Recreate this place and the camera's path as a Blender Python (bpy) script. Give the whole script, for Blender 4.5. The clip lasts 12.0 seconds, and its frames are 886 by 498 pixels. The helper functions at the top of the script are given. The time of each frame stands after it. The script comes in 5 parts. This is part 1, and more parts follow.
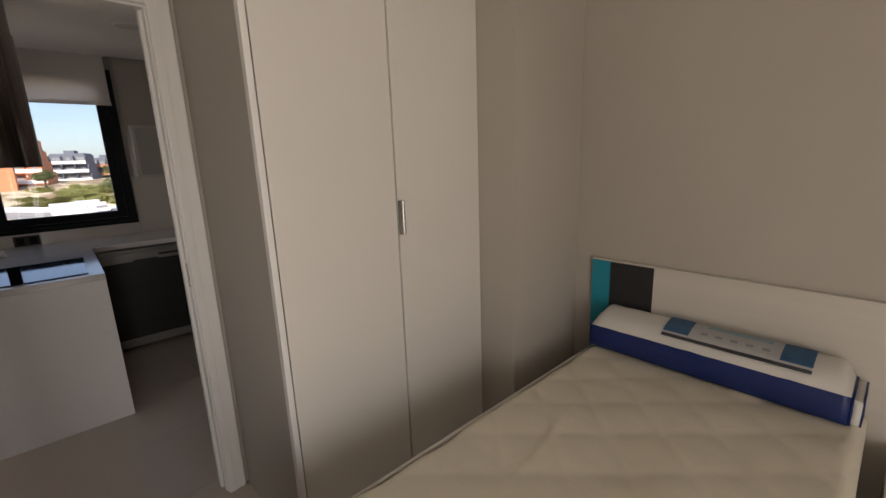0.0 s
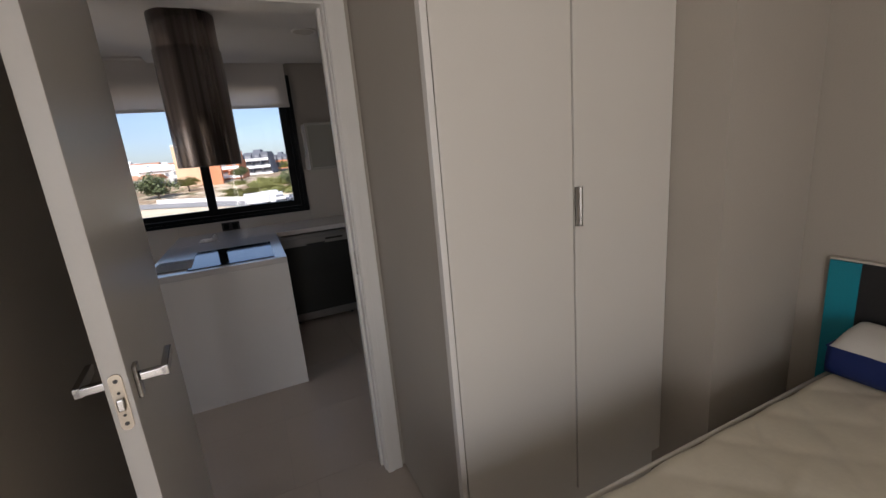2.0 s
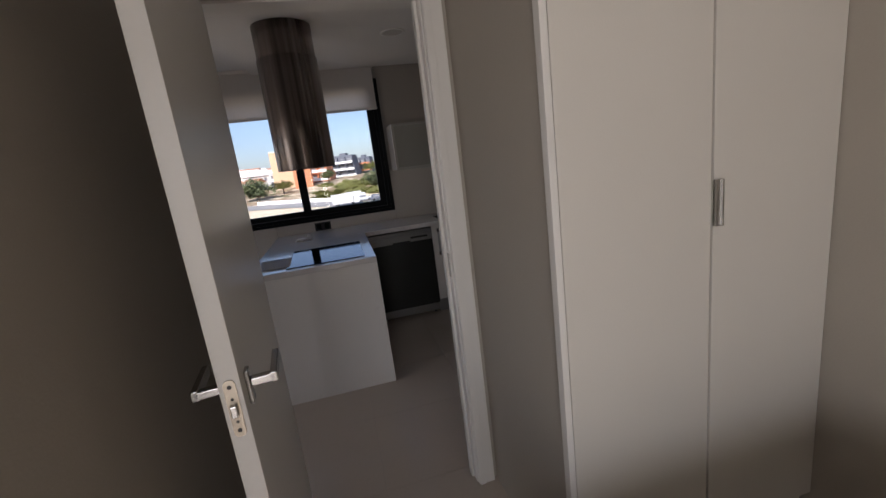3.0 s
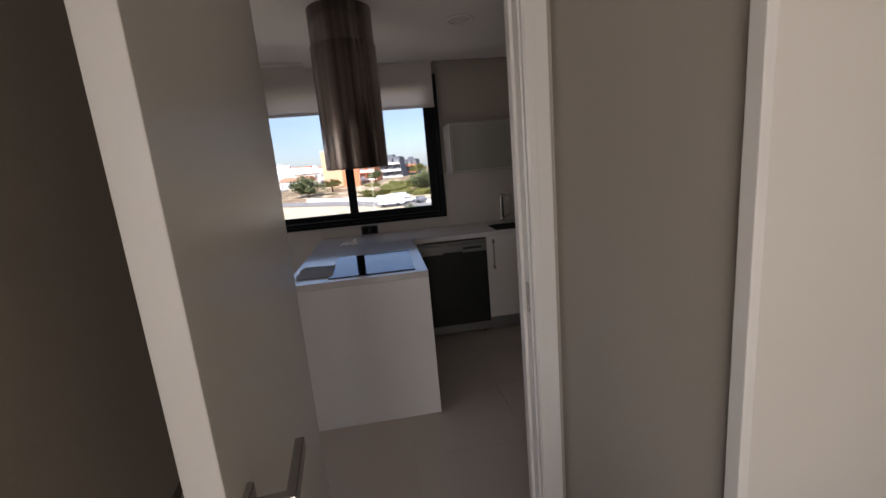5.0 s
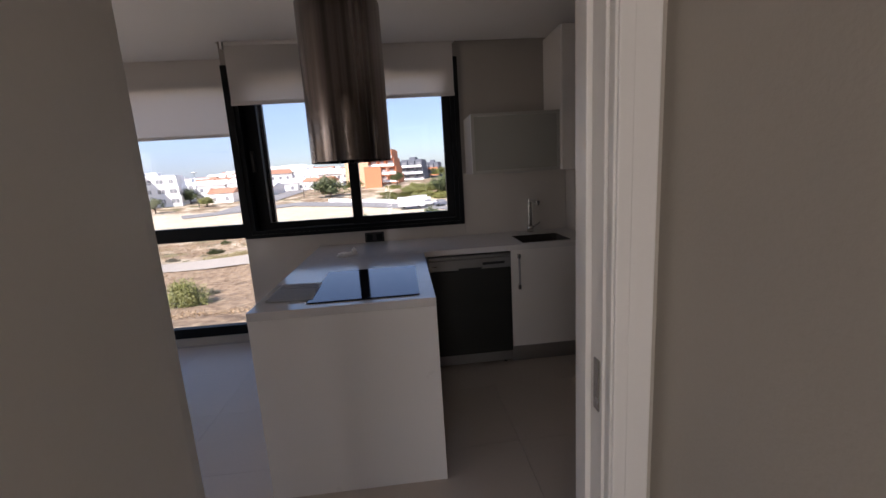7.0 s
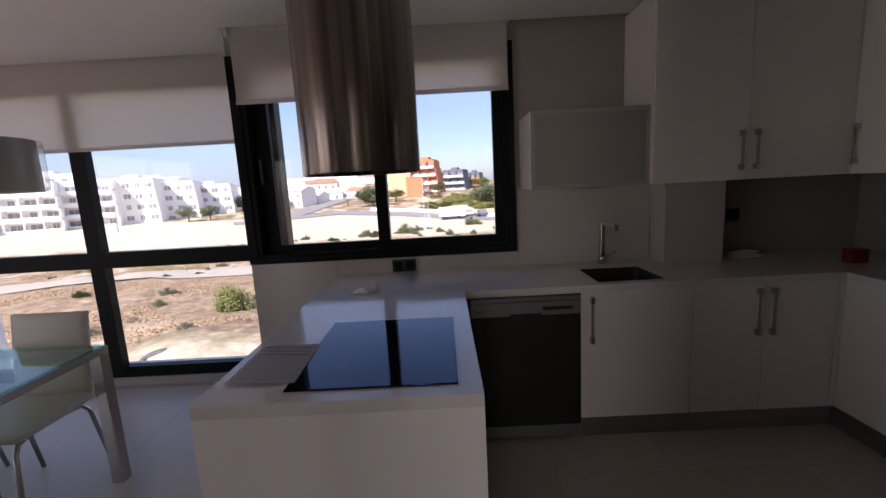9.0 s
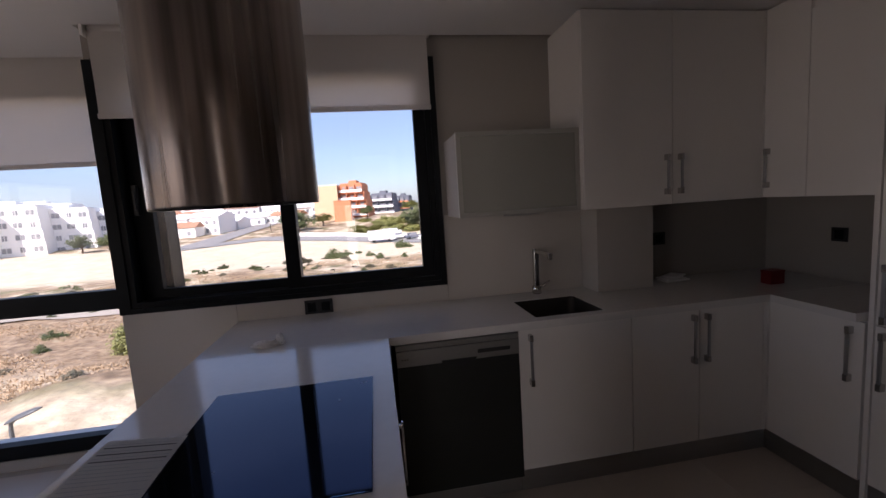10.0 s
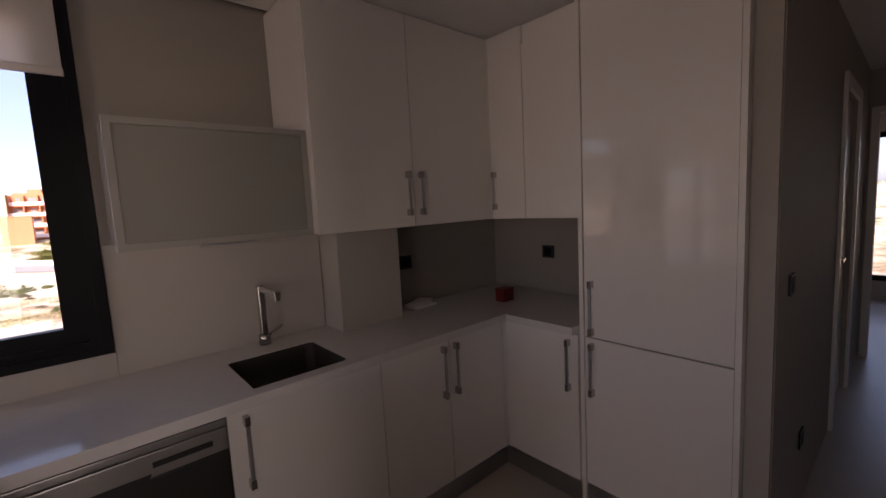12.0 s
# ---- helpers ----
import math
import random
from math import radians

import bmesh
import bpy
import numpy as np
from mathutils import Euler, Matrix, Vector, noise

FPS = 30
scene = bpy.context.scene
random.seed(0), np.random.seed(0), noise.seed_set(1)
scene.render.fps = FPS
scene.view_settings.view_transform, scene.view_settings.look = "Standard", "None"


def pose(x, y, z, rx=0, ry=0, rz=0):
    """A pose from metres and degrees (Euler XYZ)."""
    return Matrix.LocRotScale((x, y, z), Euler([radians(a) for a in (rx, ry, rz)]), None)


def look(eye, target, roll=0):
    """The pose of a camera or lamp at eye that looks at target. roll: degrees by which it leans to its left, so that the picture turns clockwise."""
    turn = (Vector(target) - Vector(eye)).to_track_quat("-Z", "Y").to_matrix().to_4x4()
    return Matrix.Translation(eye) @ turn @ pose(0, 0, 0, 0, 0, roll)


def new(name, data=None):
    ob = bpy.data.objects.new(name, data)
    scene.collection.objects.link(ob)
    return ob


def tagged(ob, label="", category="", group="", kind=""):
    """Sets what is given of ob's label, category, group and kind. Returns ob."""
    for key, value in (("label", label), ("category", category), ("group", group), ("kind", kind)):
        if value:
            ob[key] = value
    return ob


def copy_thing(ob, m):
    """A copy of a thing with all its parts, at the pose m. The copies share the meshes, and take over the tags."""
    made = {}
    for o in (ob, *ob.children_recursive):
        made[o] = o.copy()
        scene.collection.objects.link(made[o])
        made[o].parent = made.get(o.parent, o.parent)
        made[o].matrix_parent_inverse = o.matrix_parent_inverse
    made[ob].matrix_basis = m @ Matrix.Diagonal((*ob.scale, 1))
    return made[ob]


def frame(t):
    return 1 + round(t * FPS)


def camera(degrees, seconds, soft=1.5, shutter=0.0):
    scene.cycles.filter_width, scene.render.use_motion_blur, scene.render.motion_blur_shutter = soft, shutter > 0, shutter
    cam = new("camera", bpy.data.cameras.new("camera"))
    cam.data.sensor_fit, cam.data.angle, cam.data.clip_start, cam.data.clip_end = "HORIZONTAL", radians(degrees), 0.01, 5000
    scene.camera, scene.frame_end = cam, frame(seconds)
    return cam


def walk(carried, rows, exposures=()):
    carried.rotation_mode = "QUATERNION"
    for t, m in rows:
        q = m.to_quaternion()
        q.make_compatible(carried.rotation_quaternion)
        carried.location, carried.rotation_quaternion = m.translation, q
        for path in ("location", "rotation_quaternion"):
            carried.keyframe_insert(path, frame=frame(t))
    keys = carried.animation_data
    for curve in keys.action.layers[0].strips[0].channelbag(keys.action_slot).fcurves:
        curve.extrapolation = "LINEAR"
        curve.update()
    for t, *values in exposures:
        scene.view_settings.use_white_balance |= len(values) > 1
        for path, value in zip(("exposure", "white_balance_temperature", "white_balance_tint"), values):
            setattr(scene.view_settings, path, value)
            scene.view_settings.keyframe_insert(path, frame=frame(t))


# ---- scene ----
cam = camera(93.3, 12.0)
PATH = [
    (0, (0.173, 0.069, 1.489), (1.482, 1.519, 1.055), -2.1),
    (0.5, (0.151, 0.111, 1.495), (1.37, 1.632, 1.048), -2.4),
    (1, (0.156, 0.176, 1.488), (1.295, 1.755, 1.032), -2.8),
    (1.5, (0.162, 0.239, 1.488), (1.19, 1.895, 1.04), -4.0),
    (2, (0.155, 0.273, 1.489), (0.937, 2.055, 1.025), -5.1),
    (2.5, (0.155, 0.295, 1.483), (0.709, 2.156, 1.004), -6.1),
    (3, (0.115, 0.399, 1.486), (0.556, 2.302, 1.053), -7.2),
    (3.5, (0.081, 0.483, 1.485), (0.470, 2.404, 1.084), -6.8),
    (5.5, (0.086, 0.914, 1.49), (0.325, 2.86, 1.098), -4.9),
    (6, (0.101, 1.063, 1.476), (0.366, 3.011, 1.107), -4.5),
    (6.5, (0.15, 1.169, 1.465), (0.34, 3.126, 1.099), -3.6),
    (7, (0.185, 1.344, 1.448), (0.351, 3.302, 1.077), -3.5),
    (7.2, (0.191, 1.424, 1.44), (0.32, 3.391, 1.106), -2.2),
    (8.8, (0.228, 2.008, 1.471), (0.092, 3.949, 1.117), -2.6),
    (9, (0.21, 2.047, 1.471), (0.19, 4.022, 1.157), -3.1),
    (9.5, (0.203, 2.183, 1.482), (0.388, 4.152, 1.184), -3.5),
    (10, (0.269, 2.336, 1.493), (0.583, 4.298, 1.266), -3.7),
    (10.5, (0.323, 2.452, 1.494), (0.876, 4.357, 1.232), -3.8),
    (11, (0.377, 2.596, 1.499), (1.368, 4.317, 1.263), -4.1),
    (11.5, (0.467, 2.684, 1.502), (1.628, 4.299, 1.295), -3.6),
    (12, (0.604, 2.74, 1.5), (1.913, 4.237, 1.286), -3.0),
]
EXPOSURES = [(0, 0.6, 6600, 13), (0.5, 0.55, 6200, 13), (2.0, 0.5, 6150, 13), (3.0, 0.45, 6100, 14), (3.7, 0.52, 6150, 15), (5.5, 0.66, 6350, 15), (6.5, 0.58, 6350, 17), (7.2, 0.66, 6300, 18), (9.0, 0.68, 6300, 22), (10.0, 0.6, 6300, 22), (10.5, 0.57, 6350, 23), (11, 0.62, 6450, 26), (11.5, 0.78, 6600, 27), (12, 1.2, 7000, 29)]
walk(cam, [(t, look(eye, target, roll)) for t, eye, target, roll in PATH], EXPOSURES)

# ---- light ----
SUN_ELEVATION, SUN_AZIMUTH = 42.0, 206.0
world = bpy.data.worlds.new("sky")
scene.world = world
world.use_nodes = True
sky = world.node_tree.nodes.new("ShaderNodeTexSky")
sky.sky_type = "NISHITA"
sky.sun_disc = False
sky.sun_elevation, sky.sun_rotation = radians(SUN_ELEVATION), radians(SUN_AZIMUTH)
background = world.node_tree.nodes["Background"]
sky.dust_density, sky.ozone_density = 1.0, 3.0
background.inputs["Strength"].default_value = 0.12
# thin high haze
wn, wl = world.node_tree.nodes, world.node_tree.links
wtc, wmap, haze, thin, veil = (wn.new(k) for k in ("ShaderNodeTexCoord", "ShaderNodeMapping", "ShaderNodeTexNoise", "ShaderNodeMapRange", "ShaderNodeMixRGB"))
wmap.inputs["Scale"].default_value = (1, 1, 4)
haze.inputs["Scale"].default_value, haze.inputs["Detail"].default_value = 2.2, 6
thin.inputs["From Min"].default_value, thin.inputs["From Max"].default_value = 0.4, 0.75
thin.inputs["To Min"].default_value, thin.inputs["To Max"].default_value = 0.17, 0.42
veil.inputs[2].default_value = (2.9, 3.7, 5.6, 1)
wl.new(wtc.outputs["Generated"], wmap.inputs["Vector"])
wl.new(wmap.outputs[0], haze.inputs["Vector"])
wl.new(haze.outputs[0], thin.inputs["Value"])
upward, low_share, thinned = wn.new("ShaderNodeSeparateXYZ"), wn.new("ShaderNodeMapRange"), wn.new("ShaderNodeMath")
low_share.inputs["From Min"].default_value, low_share.inputs["From Max"].default_value = 0.0, 0.6
low_share.inputs["To Min"].default_value, low_share.inputs["To Max"].default_value = 1.7, 0.75
thinned.operation = "MULTIPLY"
wl.new(wtc.outputs["Generated"], upward.inputs[0])
wl.new(upward.outputs[2], low_share.inputs["Value"])
wl.new(thin.outputs[0], thinned.inputs[0])
wl.new(low_share.outputs[0], thinned.inputs[1])
wl.new(thinned.outputs[0], veil.inputs[0])
wl.new(sky.outputs[0], veil.inputs[1])
wl.new(veil.outputs[0], background.inputs["Color"])
sun = new("sun", bpy.data.lights.new("sun", "SUN"))
sun.data.energy, sun.data.angle, sun.data.color = 4.9, radians(0.5), (1.0, 0.95, 0.88)
az, el = radians(SUN_AZIMUTH), radians(SUN_ELEVATION)
sun_way = Vector((math.sin(az) * math.cos(el), math.cos(az) * math.cos(el), math.sin(el)))
sun.matrix_world = look((0, 0, 40), Vector((0, 0, 40)) - sun_way)
# daylight in the bedroom window behind the walker
daylight = new("bedroom_daylight", bpy.data.lights.new("bedroom_daylight", "AREA"))
daylight.data.shape, daylight.data.size, daylight.data.size_y = "RECTANGLE", 1.9, 2.0
daylight.data.energy, daylight.data.color = 33.0, (1.0, 0.93, 0.84)
daylight.matrix_world = look((-1.075, -1.97, 1.13), (-1.075, 0.0, 1.13))
# added fill lamp in the unseen west doors, brightens kitchen fronts and floor
terrace = new("living_fill", bpy.data.lights.new("living_fill", "AREA"))
terrace.data.shape, terrace.data.size, terrace.data.size_y = "RECTANGLE", 2.6, 2.1
terrace.data.energy, terrace.data.color = 12.0, (1.0, 0.92, 0.83)
terrace.matrix_world = look((-5.18, 0.5, 1.15), (0.0, 0.5, 1.15))

# ---- materials ----


def material(name, a, b=None, rough=0.5, metal=0.0, scale=6.0, fine=80.0, bump=0.05, coat=0.0, stretch=(1, 1, 1), rvar=0.08, contrast=0.25):
    """Two-scale noise between colours a and b, with fine relief."""
    m = bpy.data.materials.new(name)
    m.use_nodes = True
    nt = m.node_tree
    n, l = nt.nodes, nt.links
    s = n["Principled BSDF"]
    b = b or tuple(c * 0.9 for c in a)
    tc = n.new("ShaderNodeTexCoord")
    mp = n.new("ShaderNodeMapping")
    mp.inputs["Scale"].default_value = stretch
    l.new(tc.outputs["Object"], mp.inputs["Vector"])
    big = n.new("ShaderNodeTexNoise")
    big.inputs["Scale"].default_value, big.inputs["Detail"].default_value = scale, 5
    small = n.new("ShaderNodeTexNoise")
    small.inputs["Scale"].default_value, small.inputs["Detail"].default_value = fine, 4
    for q in (big, small):
        l.new(mp.outputs[0], q.inputs["Vector"])
    blend = n.new("ShaderNodeMix")
    blend.inputs[0].default_value = 0.35
    l.new(big.outputs[0], blend.inputs[2])
    l.new(small.outputs[0], blend.inputs[3])
    ramp = n.new("ShaderNodeValToRGB")
    ramp.color_ramp.elements[0].position, ramp.color_ramp.elements[1].position = 0.5 - contrast, 0.5 + contrast
    ramp.color_ramp.elements[0].color, ramp.color_ramp.elements[1].color = (*b, 1), (*a, 1)
    l.new(blend.outputs[0], ramp.inputs[0])
    l.new(ramp.outputs[0], s.inputs["Base Color"])
    rr = n.new("ShaderNodeMapRange")
    rr.inputs["To Min"].default_value, rr.inputs["To Max"].default_value = max(0.02, rough - rvar), min(1, rough + rvar)
    l.new(big.outputs[0], rr.inputs["Value"])
    l.new(rr.outputs[0], s.inputs["Roughness"])
    s.inputs["Metallic"].default_value = metal
    s.inputs["Coat Weight"].default_value, s.inputs["Coat Roughness"].default_value = coat, 0.06
    if bump:
        bp = n.new("ShaderNodeBump")
        bp.inputs["Strength"].default_value, bp.inputs["Distance"].default_value = bump, 0.004
        l.new(small.outputs[0], bp.inputs["Height"])
        l.new(bp.outputs[0], s.inputs["Normal"])
    return m


def glass_material(name, tint=(1, 1, 1), gloss=0.08):
    """A clear pane: light passes straight, with a faint gloss."""
    m = bpy.data.materials.new(name)
    m.use_nodes = True
    n, l = m.node_tree.nodes, m.node_tree.links
    n.remove(n["Principled BSDF"])
    out = n["Material Output"]
    t, g, x = n.new("ShaderNodeBsdfTransparent"), n.new("ShaderNodeBsdfGlossy"), n.new("ShaderNodeMixShader")
    w, p, a = n.new("ShaderNodeLayerWeight"), n.new("ShaderNodeMath"), n.new("ShaderNodeMath")
    t.inputs[0].default_value = (*tint, 1)
    g.inputs["Roughness"].default_value = 0.01
    w.inputs["Blend"].default_value = 0.5
    p.operation, a.operation = "POWER", "MULTIPLY_ADD"
    p.inputs[1].default_value = 5.0
    a.inputs[1].default_value, a.inputs[2].default_value = 0.8, gloss * 0.35
    l.new(w.outputs["Facing"], p.inputs[0])
    l.new(p.outputs[0], a.inputs[0])
    l.new(a.outputs[0], x.inputs[0])
    l.new(t.outputs[0], x.inputs[1])
    l.new(g.outputs[0], x.inputs[2])
    l.new(x.outputs[0], out.inputs[0])
    return m


def fabric_material(name, colour, through_share=0.35, weave=900.0):
    m = bpy.data.materials.new(name)
    m.use_nodes = True
    n, l = m.node_tree.nodes, m.node_tree.links
    n.remove(n["Principled BSDF"])
    out = n["Material Output"]
    d, t, x = n.new("ShaderNodeBsdfDiffuse"), n.new("ShaderNodeBsdfTranslucent"), n.new("ShaderNodeMixShader")
    tc, w, r = n.new("ShaderNodeTexCoord"), n.new("ShaderNodeTexNoise"), n.new("ShaderNodeMixRGB")
    w.inputs["Scale"].default_value = weave
    l.new(tc.outputs["Object"], w.inputs["Vector"])
    r.inputs[1].default_value, r.inputs[2].default_value = (*colour, 1), (*[c * 0.82 for c in colour], 1)
    l.new(w.outputs[0], r.inputs[0])
    l.new(r.outputs[0], d.inputs[0])
    l.new(r.outputs[0], t.inputs[0])
    x.inputs[0].default_value = through_share
    l.new(d.outputs[0], x.inputs[1])
    l.new(t.outputs[0], x.inputs[2])
    l.new(x.outputs[0], out.inputs[0])
    return m


WALL = material("painted plaster", (0.43, 0.393, 0.342), (0.395, 0.36, 0.312), 0.75, scale=2.2, fine=160, bump=0.12)
WALL_KITCHEN = material("kitchen plaster", (0.42, 0.383, 0.345), (0.385, 0.35, 0.315), 0.7, scale=2.0, fine=150, bump=0.1)
# kitchen plaster copy, with the window wall's shade put into its colour
WALL_SHADED = material("shaded kitchen plaster", (0.30, 0.272, 0.245), (0.275, 0.248, 0.222), 0.72, scale=2.0, fine=150, bump=0.1)
CEILING = material("white ceiling paint", (0.78, 0.76, 0.74), (0.74, 0.72, 0.70), 0.8, scale=1.5, fine=140, bump=0.06)
WOODWORK = material("white lacquered wood", (0.78, 0.76, 0.73), (0.74, 0.72, 0.69), 0.35, scale=3, fine=90, bump=0.02)
WARDROBE = material("white melamine", (0.70, 0.67, 0.62), (0.66, 0.63, 0.58), 0.45, scale=2, fine=220, bump=0.06)
GLOSS = material("gloss white lacquer", (0.80, 0.77, 0.74), (0.77, 0.74, 0.71), 0.25, scale=1.3, fine=12, bump=0.002, coat=1.0, rvar=0.05)
GLOSS.node_tree.nodes["Principled BSDF"].inputs["Coat Roughness"].default_value = 0.02
STONE = material("white engineered stone", (0.68, 0.66, 0.64), (0.63, 0.61, 0.59), 0.13, scale=25, fine=420, bump=0.006, coat=0.15, rvar=0.04)
PANEL = material("white island panel", (0.79, 0.765, 0.735), (0.76, 0.735, 0.705), 0.3, scale=3, fine=140, bump=0.02)
TILE = material("beige stoneware", (0.54, 0.475, 0.415), (0.49, 0.43, 0.375), 0.32, scale=2.5, fine=55, bump=0.04, rvar=0.1)
JOINT = material("tile joint", (0.40, 0.36, 0.315), None, 0.5)
# light and dark colour streaks stand in for drawn-out vertical reflections
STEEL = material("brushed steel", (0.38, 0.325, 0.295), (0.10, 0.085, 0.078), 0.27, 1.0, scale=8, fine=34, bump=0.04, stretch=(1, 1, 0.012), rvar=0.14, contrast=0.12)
STEEL.node_tree.nodes["Principled BSDF"].inputs["Anisotropic"].default_value = 0.7
STEEL.node_tree.nodes["Principled BSDF"].inputs["Anisotropic Rotation"].default_value = 0.25
around = STEEL.node_tree.nodes.new("ShaderNodeTangent")
around.direction_type, around.axis = "RADIAL", "Z"
STEEL.node_tree.links.new(around.outputs[0], STEEL.node_tree.nodes["Principled BSDF"].inputs["Tangent"])
CHROME = material("satin chrome", (0.50, 0.49, 0.48), (0.42, 0.41, 0.40), 0.24, 1.0, scale=20, fine=200, bump=0.01)
ALU = material("brushed aluminium", (0.42, 0.42, 0.43), (0.34, 0.34, 0.35), 0.38, 1.0, scale=8, fine=120, bump=0.02, stretch=(0.1, 0.1, 1))
NICKEL = material("brass nickel", (0.46, 0.41, 0.34), (0.36, 0.32, 0.27), 0.32, 1.0, scale=30, fine=200)
ANTHRACITE = material("anthracite powder coat", (0.007, 0.008, 0.010), (0.005, 0.006, 0.007), 0.42, scale=8, fine=400, bump=0.03)
ANTHRACITE.node_tree.nodes["Principled BSDF"].inputs["Specular IOR Level"].default_value = 0.1
BLACK_GLASS = material("black ceramic glass", (0.006, 0.007, 0.010), (0.004, 0.005, 0.007), 0.05, scale=3, fine=50, bump=0.0, rvar=0.02)
# blue of the reflected sky is put into the specular tint
BLACK_GLASS.node_tree.nodes["Principled BSDF"].inputs["Specular Tint"].default_value = (0.12, 0.34, 1.0, 1)
BLACK = material("black plastic", (0.012, 0.012, 0.013), (0.008, 0.008, 0.009), 0.35, scale=12, fine=200, bump=0.02)
DARK_STEEL = material("dark grey steel", (0.026, 0.027, 0.024), (0.020, 0.021, 0.019), 0.36, 0.35, scale=10, fine=160, bump=0.01, stretch=(0.05, 1, 1))
STRIP_STEEL = material("grey control strip", (0.30, 0.295, 0.285), (0.25, 0.245, 0.24), 0.3, 0.7, scale=3, fine=60, bump=0.0, rvar=0.02)
SINK_STEEL = material("sink steel", (0.05, 0.047, 0.044), (0.032, 0.030, 0.028), 0.45, 0.6, scale=20, fine=180)
BLIND = fabric_material("roller blind cloth", (0.80, 0.76, 0.73), 0.40)
SHADE = fabric_material("lamp shade cloth", (0.74, 0.72, 0.68), 0.35)
PANE = glass_material("window glass")
TABLE_GLASS = glass_material("green table glass", (0.72, 0.86, 0.80), 0.2)
SPLASH = material("cream glossy splashback", (0.50, 0.462, 0.42), (0.47, 0.435, 0.395), 0.22, scale=3, fine=200, bump=0.005, coat=0.4, rvar=0.04)
# same finish as SPLASH in a darker tone
SPLASH_DARK = material("darker glossy splashback", (0.33, 0.30, 0.275), (0.30, 0.275, 0.25), 0.22, scale=3, fine=200, bump=0.005, coat=0.4, rvar=0.04)
FROST = material("satin glass", (0.31, 0.305, 0.275), (0.29, 0.285, 0.258), 0.2, scale=4, fine=300, bump=0.01, coat=0.4, rvar=0.03)
FRAME_GREY = material("satin flap frame", (0.36, 0.345, 0.315), (0.34, 0.325, 0.297), 0.3, scale=6, fine=200, bump=0.01)
LEATHER = material("cream leatherette", (0.66, 0.62, 0.55), (0.60, 0.56, 0.49), 0.42, scale=7, fine=260, bump=0.1)
MATTRESS = material("wrapped cream mattress", (0.68, 0.63, 0.51), (0.61, 0.56, 0.45), 0.33, scale=5, fine=70, bump=0.15, rvar=0.14)
PILLOW = material("white pillow cloth", (0.63, 0.605, 0.565), (0.57, 0.545, 0.505), 0.6, scale=8, fine=240, bump=0.2)
BLUE = material("navy blue cloth", (0.005, 0.020, 0.125), (0.003, 0.014, 0.095), 0.45, scale=9, fine=250, bump=0.2)
TEAL = material("turquoise laminate", (0.010, 0.27, 0.36), (0.008, 0.23, 0.31), 0.35, scale=4, fine=120)
CHARCOAL = material("charcoal laminate", (0.022, 0.022, 0.024), (0.016, 0.016, 0.018), 0.4, scale=5, fine=160)
PALE_WOOD = material("pale washed wood", (0.58, 0.54, 0.48), (0.49, 0.455, 0.40), 0.45, scale=3, fine=40, bump=0.05, stretch=(1, 0.12, 3))
PAPER = material("white paper", (0.74, 0.73, 0.72), (0.70, 0.69, 0.68), 0.7, scale=12, fine=200)
INK = material("grey print", (0.10, 0.10, 0.11), None, 0.7)
PALE_PRINT = material("pale print", (0.50, 0.52, 0.55), None, 0.7)
SKY_PRINT = material("sky blue print", (0.10, 0.24, 0.42), (0.05, 0.14, 0.30), 0.4, scale=40, fine=120)
AQUA_PRINT = material("aqua print", (0.58, 0.68, 0.72), (0.36, 0.54, 0.62), 0.4, scale=50, fine=120)
RED = material("red cardboard", (0.17, 0.009, 0.010), (0.13, 0.007, 0.008), 0.45, scale=12, fine=120)
RENDER_WHITE = material("white render", (0.90, 0.885, 0.86), (0.86, 0.845, 0.82), 0.85, scale=0.3, fine=4, bump=0.0)
ORANGE = material("orange render", (0.60, 0.24, 0.12), (0.54, 0.21, 0.10), 0.85, scale=0.3, fine=4, bump=0.0)
APRICOT = material("apricot render", (0.70, 0.47, 0.30), (0.65, 0.43, 0.27), 0.85, scale=0.3, fine=4, bump=0.0)
SLATE = material("slate grey render", (0.16, 0.17, 0.20), (0.13, 0.14, 0.17), 0.85, scale=0.3, fine=4, bump=0.0)
FAR_GLASS = material("dark far window", (0.34, 0.34, 0.35), (0.22, 0.225, 0.24), 0.3, scale=1.0, fine=6, bump=0.0)
ROOF = material("terracotta roof", (0.48, 0.25, 0.15), (0.38, 0.19, 0.12), 0.8, scale=1.0, fine=9, bump=0.0)
ASPHALT = material("pale worn asphalt", (0.30, 0.285, 0.275), (0.24, 0.23, 0.22), 0.9, scale=0.4, fine=6, bump=0.0)
TRACK = material("pale sandy track", (0.50, 0.435, 0.36), (0.41, 0.355, 0.29), 0.95, scale=0.4, fine=6, bump=0.0)
LAMP_GREY = material("dark grey lamp enamel", (0.12, 0.125, 0.13), (0.09, 0.093, 0.097), 0.4, scale=6, fine=90, bump=0.01)
CAR_WHITE = material("white car paint", (0.75, 0.75, 0.75), None, 0.25, scale=1, fine=4, bump=0.0, coat=0.5)
RUBBER = material("tyre rubber", (0.02, 0.02, 0.02), None, 0.8, bump=0.0)
BARK = material("bark", (0.14, 0.10, 0.07), (0.09, 0.065, 0.045), 0.9, scale=6, fine=40)


def leaf_material(name, a, b):
    m = material(name, a, b, 0.6, scale=1.2, fine=7, bump=0.0, contrast=0.2)
    return m


LEAF_OLIVE = leaf_material("olive leaves", (0.14, 0.16, 0.055), (0.06, 0.075, 0.028))
LEAF_GREEN = leaf_material("green leaves", (0.27, 0.265, 0.075), (0.14, 0.145, 0.04))
